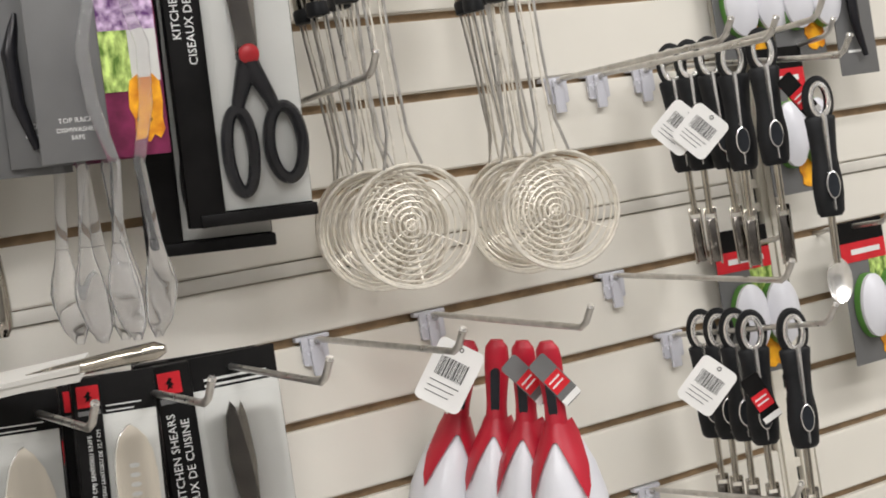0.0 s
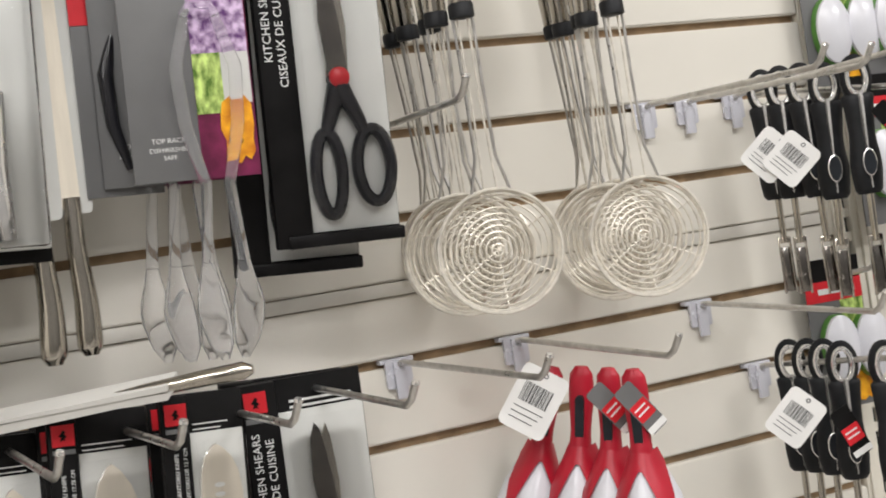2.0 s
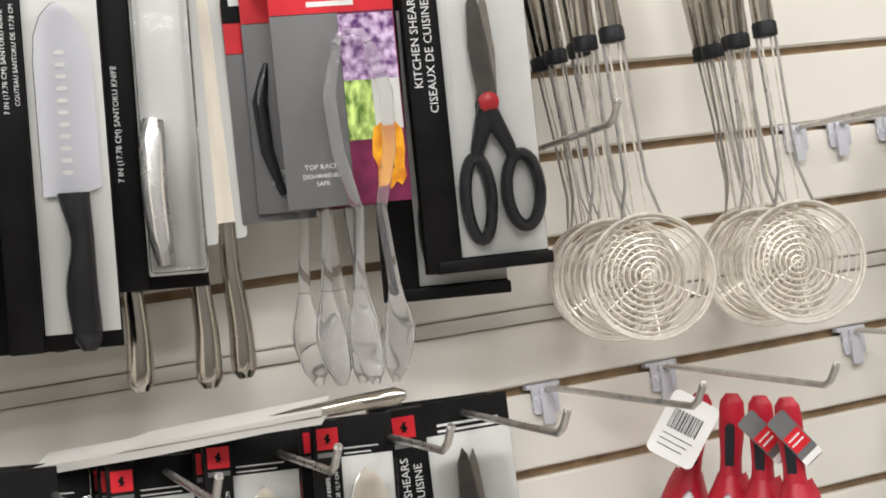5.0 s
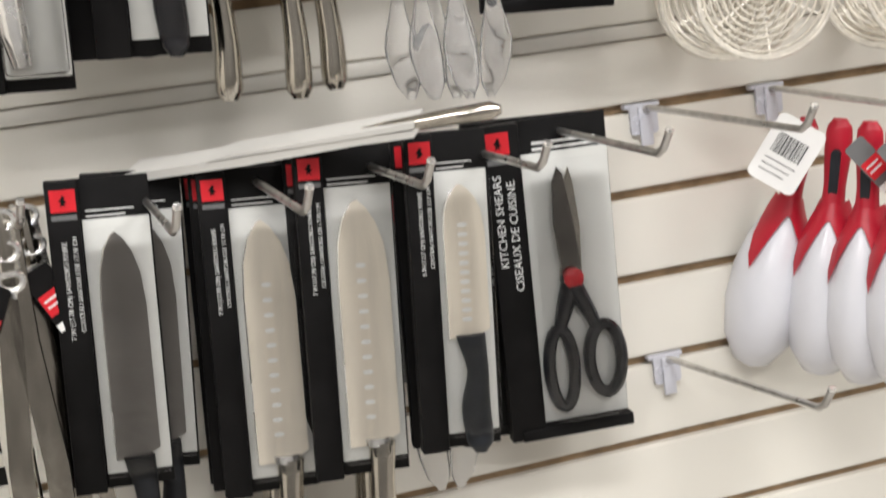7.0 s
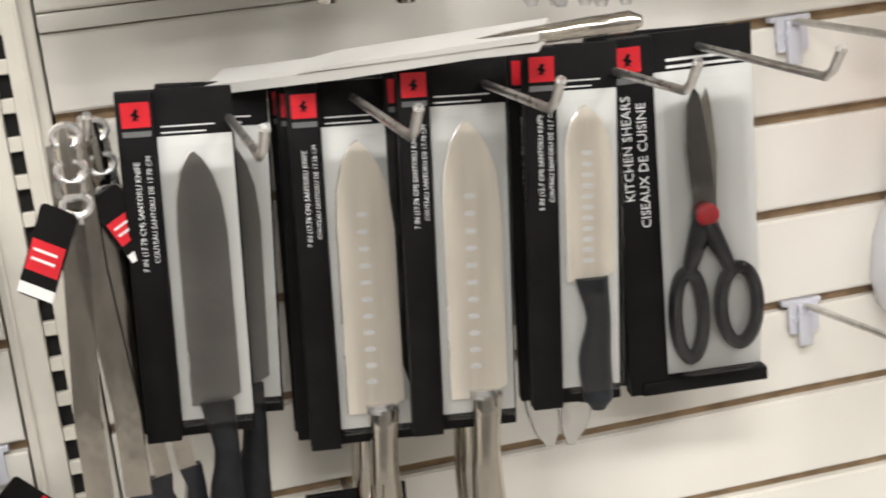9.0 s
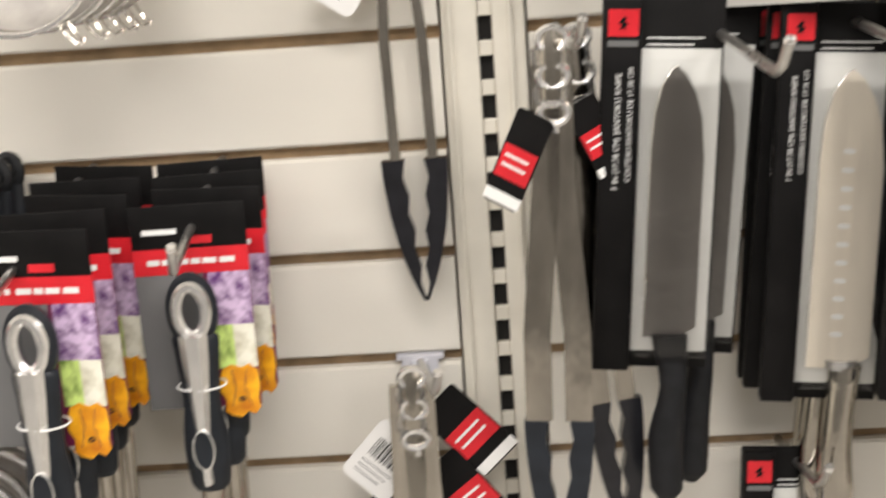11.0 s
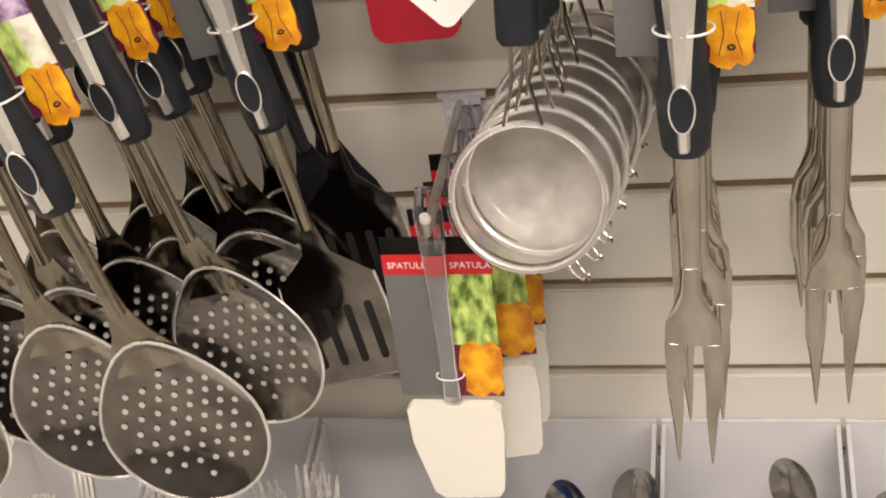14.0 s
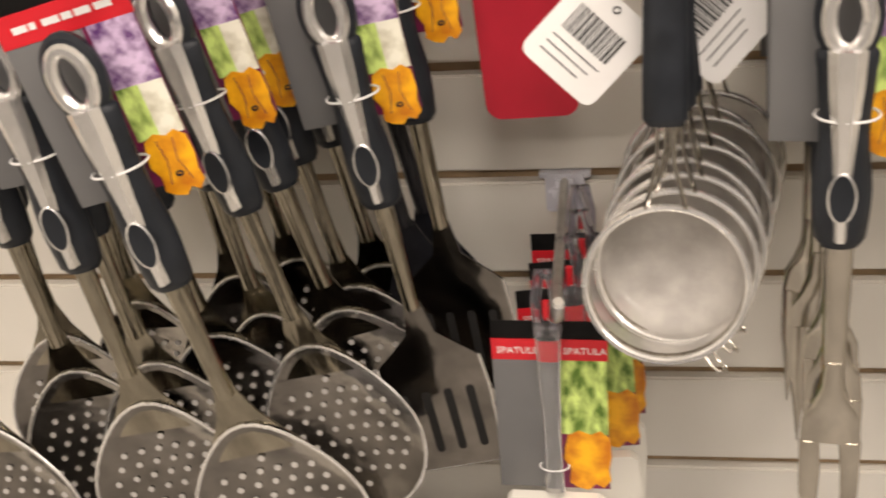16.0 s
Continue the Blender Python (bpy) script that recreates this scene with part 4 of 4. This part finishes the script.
    part("finger_loop", tube(bmesh.new(), oval(cx - 0.014, y, -0.200, 0.0108, 0.034, 28), 0.0054, 8, True), BLACKG, p, "black moulded finger loop")
    part("pivot", loft(bmesh.new(), [[(cx + 0.001 + q * math.cos(2 * math.pi * k / 18), yy, -0.122 + q * math.sin(2 * math.pi * k / 18)) for k in range(18)] for q, yy in ((0.0085, y - 0.003), (0.0085, y - 0.008), (0.006, y - 0.0100), (0.001, y - 0.0103))]), RED, p, "round red pivot button")
    part("blister", plate(bmesh.new(), rounded(x0 + strip + 0.004, x1 - 0.006, bot + 0.014, top - 0.032, 0.012), -0.0185, -0.0181), FILM, p, "thin clear blister")
    return p


sh = shears_pack(pose(0.494, -0.063, 1.298, 3, 0.5, -6), "carded black kitchen shears with a red pivot button")
copy_thing(sh, pose(0.485, -0.041, 1.299, 3, 2.0, -9))
copy_thing(sh, pose(0.543, -0.110, 1.672, 3, 2.0, -10))
copy_thing(sh, pose(0.517, -0.082, 1.653, 3, 3.0, -14))


# ---- knife pack laid over the hooks ----
lp = thing("laid_knife_pack", pose(0.300, -0.116, 1.3270, 14, -3.0, -33), "white-backed knife pack laid flat across the hooks", "packaged knife")
part("card", plate(bmesh.new(), [(-0.150, -0.001), (-0.145, -0.003), (-0.05, -0.004), (0.04, -0.002), (0.08, -0.003), (0.085, 0.002), (0.04, 0.004), (-0.06, 0.003), (-0.149, 0.004)], -0.030, 0.0), BACKING, lp, "white card back, bent along its edge")
part("hang_hole", tube(bmesh.new(), oval(-0.138, -0.0305, 0.0008, 0.003, 0.0014, 12), 0.0008, 5, True), DINK, lp)
part("folded_flap", plate(bmesh.new(), [(-0.08, 0.004), (0.082, 0.004), (0.083, 0.0085), (-0.06, 0.0065)], -0.031, -0.002), BACKING, lp)
part("handle", tube(bmesh.new(), [(0.035, -0.022, 0.004), (0.06, -0.022, 0.0045), (0.11, -0.022, 0.0055), (0.137, -0.022, 0.0055), (0.144, -0.022, 0.005)], [0.0035, 0.0052, 0.0062, 0.0066, 0.003], 12), STEEL, lp, "rounded steel handle")


# ---- clear salad tongs and peelers on cards ----
def clear_tongs(parent):
    for s, dx in ((-1, -0.004), (1, 0.022)):
        part("tong_arm", tube(bmesh.new(), [(0.012 + s * 0.012, -0.008, -0.06), (0.012 + s * 0.023, -0.012, -0.10), (0.012 + s * 0.020, -0.014, -0.145), (0.012 + s * 0.009, -0.014, -0.19), (0.012 + s * 0.012, -0.013, -0.225), (0.012 + s * 0.014, -0.012, -0.25)], [0.004, 0.0052, 0.0052, 0.0045, 0.0045, 0.005], 10), CLEAR, parent, "clear plastic tong arm")
        part("tong_spoon", spindle(bmesh.new(), [(0.012 + s * 0.008, -0.010, -0.326, 0.003, 0.002), (0.012 + s * 0.010, -0.012, -0.314, 0.0095, 0.006), (0.012 + s * 0.014, -0.014, -0.285, 0.0125, 0.009), (0.012 + s * 0.014, -0.012, -0.25, 0.005, 0.004)], 12), CLEAR, parent, "clear plastic spoon end")
    part("tong_bridge", tube(bmesh.new(), [(-0.001, -0.009, -0.06), (0.004, -0.010, -0.052), (0.02, -0.010, -0.052), (0.025, -0.009, -0.06)], 0.0034, 8), CLEAR, parent)


def tongs_card(m):
    p = thing("salad_tongs_pack", m, "clear plastic salad tongs on a grey card with vegetable print", "packaged tongs", "carded salad tongs")
    w = 0.098
    part("card", boxed(-w / 2, w / 2, 0, 0.0015, -0.185, 0.014, 0.0005), GCARD, p, "grey printed card")
    part("header", boxed(-w / 2, w / 2, -0.0006, -0.0001, -0.010, 0.014), BCARD, p, smooth=False)
    part("red_band", boxed(-w / 2, w / 2, -0.0008, -0.0001, -0.034, -0.010), RED, p, smooth=False)
    for k in range(2):
        part("band_text_bar", boxed(-w * 0.2, w * 0.26 - 0.008 * k, -0.0012, -0.0009, -0.020 - 0.009 * k, -0.016 - 0.009 * k), INK, p, smooth=False)
    lettering("TOP RACK", 0.0055, p, -0.020, -0.0004, -0.155, False, align="CENTER")
    lettering("DISHWASHER", 0.005, p, -0.020, -0.0004, -0.162, False, align="CENTER")
    lettering("SAFE", 0.005, p, -0.020, -0.0004, -0.168, False, align="CENTER")
    part("print_ground", boxed(0.004, w / 2, -0.0006, -0.0001, -0.185, -0.034), MAROON, p, smooth=False)
    part("cabbage_print", boxed(0.004, w / 2 - 0.001, -0.0010, -0.0007, -0.088, -0.036), PURPLE, p, smooth=False)
    part("herb_print", boxed(0.004, 0.026, -0.0010, -0.0007, -0.135, -0.088), GREEN, p, smooth=False)
    part("radish_print", boxed(0.026, w / 2 - 0.001, -0.0010, -0.0007, -0.128, -0.088), LGREY, p, smooth=False)
    part("pepper_print", plate(bmesh.new(), [(0.034 + a * 1.05, -0.150 + b * 1.15) for a, b in PEPPER], -0.0016, -0.0010), ORANGE, p, smooth=False)
    part("pepper_stalk", tube(bmesh.new(), oval(0.035, -0.0017, -0.158, 0.0022, 0.0014, 8), 0.0006, 5, True), SLATE, p)
    clear_tongs(p)
    return p


tc = tongs_card(pose(0.424, -0.128, 1.664, 3, 2.0, -8))
spread(tc, [(0.408, -0.102, 1.665, 3, 2.6, -12), (0.398, -0.080, 1.666, 3, 3.2, -14)])


ct = thing("salad_tongs", pose(0.378, -0.055, 1.345, 0, 2, -6), "clear plastic salad tongs hung behind a knife pack", "tongs")
clear_tongs(ct)


def peeler_card(m):
    p = thing("peeler_pack", m, "dark grey carded peeler with a red and black header", "packaged peeler", "carded peelers")
    w = 0.060
    part("card", boxed(-w / 2, w / 2, 0, 0.0015, -0.185, 0.014, 0.0005), GCARD, p)
    part("header", boxed(-w / 2, w / 2, -0.0006, -0.0001, -0.026, 0.014), BCARD, p, smooth=False)
    part("red_band", boxed(-w / 2, w / 2, -0.0008, -0.0001, -0.050, -0.026), RED, p, smooth=False)
    part("brand_bar", boxed(-w * 0.4, w * 0.1, -0.0010, -0.0007, -0.012, -0.006), INK, p, smooth=False)
    part("peeler", tube(bmesh.new(), [(0.0, -0.006, -0.06), (-0.008, -0.008, -0.09), (-0.006, -0.008, -0.13), (0.004, -0.007, -0.165)], [0.003, 0.0065, 0.0055, 0.003], 10), BLACKG, p, "black moulded peeler")
    part("text_bar", boxed(-0.016, 0.004, -0.0006, -0.0001, -0.160, -0.157), INK, p, smooth=False)
    return p


peeler_card(pose(0.377, -0.085, 1.661, 2, 2, -4))
peeler_card(pose(0.392, -0.030, 1.288, 0, 2, -6))


# ---- spider strainers ----
def strainer(m):
    s = thing("spider_strainer", m, "round steel wire spider strainer with a black-capped handle", "strainer", "hanging strainers")
    R = 0.0518
    zc = -0.341
    part("rim", tube(bmesh.new(), oval(0, 0, zc, R, R, 44), 0.0015, 6, True), TINWIRE, s)
    part("second_rim", tube(bmesh.new(), oval(0, 0.004, zc, R * 0.965, R * 0.965, 40), 0.0012, 6, True), TINWIRE, s)
    for k in range(1, 10):
        f = k / 10
        part("basket_ring", tube(bmesh.new(), oval(0, 0.003 + 0.020 * (1 - f * f), zc, R * f, R * f, 30), 0.0010, 5, True), TINWIRE, s)
    for k in range(3):
        a = math.pi * (k + 0.5) / 3
        part("basket_spoke", tube(bmesh.new(), [(R * u * math.cos(a), 0.0045 + 0.020 * (1 - u * u), zc + R * u * math.sin(a)) for u in (-1, -0.6, -0.2, 0.2, 0.6, 1)], 0.0007, 5), TINWIRE, s)
    for sx in (-1, 1):
        part("neck_wire", tube(bmesh.new(), [(sx * 0.0085, 0, -0.12), (sx * 0.0075, 0, -0.2), (sx * 0.0085, 0, -0.262), (sx * 0.016, 0, zc + R * 0.97)], 0.0014, 6), WIRE, s)
    for sx in (-1, 1):
        part("inner_wire", tube(bmesh.new(), [(sx * 0.0045, 0.001, -0.13), (sx * 0.0035, 0.002, -0.215), (sx * 0.0055, 0.002, zc + R * 0.985)], 0.0010, 6), TINWIRE, s)
    part("handle", tube(bmesh.new(), [(0, 0, -0.022), (0, 0, -0.03), (0, 0, -0.12), (0, 0, -0.134)], [0.006, 0.0092, 0.0092, 0.0092], 14), STEEL, s, "tubular steel handle")
    part("handle_cap", tube(bmesh.new(), [(0, 0, -0.134), (0, 0, -0.136), (0, 0, -0.146), (0, 0, -0.147)], [0.0094, 0.0106, 0.0106, 0.009], 14), BLACK, s, "black plastic cap")
    part("hanging_loop", tube(bmesh.new(), oval(0, 0, -0.012, 0.006, 0.012, 16), 0.0016, 6, True), WIRE, s)
    return s


st = strainer(pose(0.642, -0.165, 1.729, 2, -1, -24))
spread(st, [(0.638, -0.138, 1.729, 4, 2, -36), (0.634, -0.108, 1.728, 4, -2, -52), (0.629, -0.080, 1.729, 5, 1, -62), (0.622, -0.052, 1.727, 6, -1, -70)])
spread(st, [(0.789, -0.165, 1.722, 0, -1, -22), (0.789, -0.136, 1.720, 3, 2, -38), (0.790, -0.106, 1.723, 4, -2, -52), (0.791, -0.078, 1.722, 5, 1, -62), (0.791, -0.050, 1.724, 6, -1, -70)])



# ---- measuring scoops ----
def scoop(m):
    s = thing("ice_scoop", m, "white plastic scoop with a red soft handle", "scoop", "hanging scoops")
    prof = ((-0.205, 0.004, 0.003), (-0.198, 0.016, 0.012), (-0.180, 0.026, 0.019), (-0.150, 0.031, 0.023), (-0.120, 0.030, 0.022), (-0.095, 0.024, 0.018), (-0.072, 0.014, 0.012), (-0.060, 0.010, 0.009))
    prof = tuple((-0.06 + (z + 0.06) * 1.12, a * 1.16, b * 1.1) for z, a, b in prof)
    n = 20
    bm = bmesh.new()
    for off in (0.0, -0.0012):
        loft(bm, [[((a + off) * math.cos(math.pi * k / (n - 1)), -(b + off) * 2 * math.sin(math.pi * k / (n - 1)) + 0.006, z) for k in range(n)] for z, a, b in prof], cap=False)
    part("bowl", bm, WPLAST, s, "glossy white bowl")
    bm = bmesh.new()
    rows = []
    for i in range(5):
        f = i / 4
        row = []
        for k in range(n):
            q = math.pi * k / (n - 1)
            zig = abs(((k / (n - 1)) * 2) % 1 - 0.5) * 2
            z = -0.058 - f * (0.014 + 0.056 * (1 - zig) ** 1.9)
            a = np.interp(-z, [0.058, 0.072, 0.095, 0.120, 0.15], [0.0118, 0.0170, 0.0286, 0.0356, 0.0367])
            b = np.interp(-z, [0.058, 0.072, 0.095, 0.120, 0.15], [0.0104, 0.0138, 0.0205, 0.0250, 0.0260])
            row.append((float(a) * math.cos(q) * 1.02, -float(b) * 2.03 * math.sin(q) + 0.0055, z))
        rows.append(row)
    vr = [[bm.verts.new(p) for p in r] for r in rows]
    for a, b in zip(vr, vr[1:]):
        for k in range(n - 1):
            bm.faces.new((a[k], a[k + 1], b[k + 1], b[k]))
    part("red_sleeve", bm, REDP, s, "red pointed grip sleeve")
    part("handle", spindle(bmesh.new(), [(0, -0.006, -0.064, 0.0105, 0.0105), (0, -0.003, -0.045, 0.0095, 0.009), (0, 0, -0.015, 0.0115, 0.008), (0, 0, 0.006, 0.0105, 0.0065), (0, 0, 0.013, 0.006, 0.004)], 14), REDP, s, "red soft handle")
    part("insert", plate(bmesh.new(), rounded(-0.004, 0.004, -0.052, -0.012, 0.004), -0.013, -0.0075), SLATE, s, "grey grip insert")
    return s


sc = scoop(pose(0.744, -0.048, 1.260, 3, 17, -26))
spread(sc, [(0.755, -0.084, 1.259, 3, 9, -42), (0.762, -0.118, 1.257, 3, 6, -50), (0.766, -0.152, 1.256, 4, 2, -46)])
barcode_tag(pose(0.717, -0.094, 1.274, 0, 36, -22), 0.045, 0.060, "large white barcode tag tied to a scoop")
swing_card(pose(0.738, -0.128, 1.256, 0, -38, -18), 0.019, 0.050, "red and grey swing label tied to a scoop", GCARD)
swing_card(pose(0.748, -0.158, 1.256, 0, -36, -18), 0.019, 0.050, "red and grey swing label tied to a scoop", GCARD)


# ---- black-handled gadgets by the far upright ----
def gadget(m, kind="peeler", label="black-handled steel kitchen gadget hung by its chrome ring"):
    g = thing("kitchen_gadget", m, label, "kitchen utensil", "black-handled gadgets")
    zb = grip(g, -0.012, 0.112, 0, 0.0150, BLACK, 0.3)
    shaft(g, zb + 0.004, zb - 0.045, 0.0035, 0.0035, 0.001)
    if kind == "peeler":
        for s in (-1, 1):
            part("fork_arm", boxed(s * 0.0055 - 0.0012, s * 0.0055 + 0.0012, -0.002, 0.003, zb - 0.098, zb - 0.040, 0.0006), STEEL, g)
        part("crosspiece", boxed(-0.0066, 0.0066, -0.002, 0.003, zb - 0.046, zb - 0.039, 0.001), STEEL, g)
        part("cutter", boxed(-0.0042, 0.0042, -0.0018, 0.001, zb - 0.096, zb - 0.050, 0.0008), GUNMETAL, g)
    else:
        part("spoon", dish(bmesh.new(), 0.013, 0.022, 0.008, 0, -0.002, zb - 0.062, 5, 20), CHROME, g)
    return g


g1 = gadget(pose(1.046, -0.045, 1.518, 0, 0, -40))
spread(g1, [(1.047, -0.072, 1.517, 0, 1, -40), (1.051, -0.098, 1.515, 0, -1, -38), (1.057, -0.124, 1.510, 0, 2, -34), (1.063, -0.160, 1.511, 0, 1, -26)])
g2 = gadget(pose(1.082, -0.205, 1.454, 0, 2, -20), "spoon", "black-handled corer with a bright steel scoop end")
spread(g1, [(1.026, -0.050, 1.240, 0, 1, -36), (1.025, -0.078, 1.241, 0, 2, -36), (1.024, -0.103, 1.241, 0, 2, -34), (1.023, -0.128, 1.239, 0, 1, -30), (1.028, -0.180, 1.239, 0, 2, -22)])
barcode_tag(pose(0.994, -0.128, 1.453, 0, 48, -34), 0.040, 0.044, "white barcode tag tied to a black gadget handle")
barcode_tag(pose(1.008, -0.142, 1.446, 0, 48, -34), 0.040, 0.044, "white barcode tag tied to a black gadget handle")
barcode_tag(pose(0.973, -0.136, 1.205, 0, 44, -34), 0.040, 0.050, "white barcode tag tied to a black gadget handle")
swing_card(pose(0.990, -0.150, 1.190, 0, -24, -20), 0.020, 0.05, "red and grey swing label tied to a gadget")
swing_card(pose(1.068, -0.178, 1.470, 0, -34, -20), 0.018, 0.05, "red and white swing label tied to a gadget")


def brush_card(m, label="carded vegetable brush with white bristles and a green back"):
    b = thing("brush_pack", m, label, "packaged brush", "carded brushes")
    part("card", boxed(-0.035, 0.035, 0, 0.0015, -0.15, 0.012, 0.0005), GCARD, b)
    part("header", boxed(-0.035, 0.035, -0.0006, -0.0001, -0.012, 0.012), BCARD, b, smooth=False)
    part("red_band", boxed(-0.035, 0.035, -0.0008, -0.0001, -0.034, -0.012), RED, b, smooth=False)
    part("band_text_bar", boxed(-0.02, 0.026, -0.0012, -0.0009, -0.026, -0.020), INK, b, smooth=False)
    part("herb_print", boxed(0.006, 0.034, -0.0006, -0.0001, -0.11, -0.034), GREEN, b, smooth=False)
    part("pepper_print", plate(bmesh.new(), [(0.020 + p * 1.1, -0.128 + q * 0.8) for p, q in PEPPER], -0.0011, -0.0001), ORANGE, b, smooth=False)
    for dx, yy in ((-0.006, -0.014), (0.032, -0.016)):
        part("bristles", dish(bmesh.new(), 0.021, 0.036, 0.010, dx, yy, -0.085, 6, 28, -1, 0.004), WPLAST, b, "white bristle head")
        part("back", plate(bmesh.new(), [(dx + 0.0215 * math.cos(q), -0.085 + 0.037 * math.sin(q)) for q in (2 * math.pi * k / 24 for k in range(24))], yy + 0.0045, yy + 0.0125), LEAF, b, "green plastic back")
    return b


bc = brush_card(pose(1.122, -0.022, 1.311, 0, 0, -8))
spread(bc, [(1.172, -0.025, 1.650, 0, 0, -8), (1.235, -0.045, 1.650, 0, 0, -4), (1.196, -0.045, 1.500, 0, 0, 0), (1.275, -0.05, 1.296, 0, 0, 0)])
peeler_card(pose(1.305, -0.06, 1.655, 0, 0, 0))


# ---- cutlery bins ----
shelf = tagged(part("shelf", boxed(-1.28, -0.004, -0.34, -0.001, 0.547, 0.570, 0.002), LAMINATE, None), "white shelf fixed to the slatted wall", "shelf", kind="structure")


def cutlery_bin(x0, x1):
    b = thing("cutlery_bin", pose((x0 + x1) / 2, -0.012, 0.5705), "clear acrylic bin full of loose steel cutlery", "bin", "acrylic bins")
    w = (x1 - x0) / 2 - 0.002
    part("back_wall", boxed(-w, w, -0.004, 0.0, 0.0, 0.160, 0.001), FROST, b)
    part("front_wall", boxed(-w, w, -0.25, -0.246, 0.0, 0.085, 0.001), FROST, b)
    part("base", boxed(-w, w, -0.2455, -0.0045, 0.0, 0.003), FROST, b)
    for s in (-1, 1):
        part("side_wall", plate_x(s * w, 0.003 * -s, [(-0.2455, 0.0035), (-0.0045, 0.0035), (-0.0045, 0.159), (-0.2455, 0.084)]), FROST, b)
    part("rim", tube(bmesh.new(), [(-w, -0.002, 0.1605), (w, -0.002, 0.1605)], 0.002, 6), FROST, b)
    return b


def plate_x(x, t, outline):
    bm = bmesh.new()
    a = [bm.verts.new((x, p, q)) for p, q in outline]
    c = [bm.verts.new((x + t, p, q)) for p, q in outline]
    bm.faces.new(a)
    bm.faces.new(c[::-1])
    for i in range(len(a)):
        bm.faces.new((a[i], c[i], c[(i + 1) % len(a)], a[(i + 1) % len(a)]))
    return bm


for i in range(6):
    cutlery_bin(-0.80 + 0.132 * i, -0.80 + 0.132 * (i + 1))


def table_fork(m):
    f = thing("table_fork", m, "steel table fork standing in a clear bin", "fork", "loose forks")
    part("stem", loft(bmesh.new(), [[(-w, -0.001, z), (w, -0.001, z), (w, 0.001, z), (-w, 0.001, z)] for w, z in ((0.005, 0.014), (0.0045, 0.05), (0.003, 0.11), (0.004, 0.125), (0.0115, 0.14))]), STEEL, f)
    for k in range(4):
        x = (k - 1.5) * 0.0062
        part("tine", loft(bmesh.new(), [[(x - w, y - 0.001, z), (x + w, y - 0.001, z), (x + w, y + 0.001, z), (x - w, y + 0.001, z)] for w, y, z in ((0.0024, 0, 0.1395), (0.002, 0.002, 0.165), (0.0008, 0.001, 0.186))]), CHROME, f)
    return f


def table_spoon(m):
    f = thing("table_spoon", m, "steel table spoon standing in a clear bin", "spoon", "loose spoons")
    part("stem", loft(bmesh.new(), [[(-w, -0.001, z), (w, -0.001, z), (w, 0.001, z), (-w, 0.001, z)] for w, z in ((0.005, 0.0), (0.0045, 0.05), (0.003, 0.10), (0.0045, 0.123))]), STEEL, f)
    part("bowl", dish(bmesh.new(), 0.0165, 0.026, 0.007, 0, -0.001, 0.146, 5, 22), STEEL, f)
    return f


tf = table_fork(pose(-0.525, -0.128, 0.574, -8, 4, 12))
rnd = random.Random(11)
spread(tf, [(-0.525 + rnd.uniform(-0.05, 0.045), -0.135 - 0.010 * k, 0.574, rnd.uniform(-14, -4), rnd.uniform(-10, 10), rnd.uniform(-25, 25)) for k in range(8)])
ts = table_spoon(pose(-0.312, -0.100, 0.574, -6, 10, 0))
spread(ts, [(-0.335 + rnd.uniform(-0.05, 0.05), -0.12 - 0.02 * k, 0.574, rnd.uniform(-14, -4), rnd.uniform(-14, 14), rnd.uniform(-30, 30)) for k in range(4)])
spread(ts, [(-0.185 + rnd.uniform(-0.04, 0.04), -0.095 - 0.026 * k, 0.574, rnd.uniform(-14, -4), rnd.uniform(-14, 14), rnd.uniform(-30, 30)) for k in range(4)])
spread(tf, [(-0.66 + rnd.uniform(-0.05, 0.04), -0.13 - 0.014 * k, 0.574, rnd.uniform(-14, -4), rnd.uniform(-10, 10), rnd.uniform(-25, 25)) for k in range(6)])
bw = thing("wrapped_packet", pose(-0.395, -0.13, 0.5745, 0, 20, 10), "blue plastic wrapped packet standing in a clear bin", "packet")
part("wrapper", spindle(bmesh.new(), [(0, 0, 0.0, 0.012, 0.004), (0, 0, 0.02, 0.018, 0.008), (0, 0, 0.11, 0.017, 0.008), (0, 0, 0.135, 0.012, 0.001)], 12), BLUE, bw)
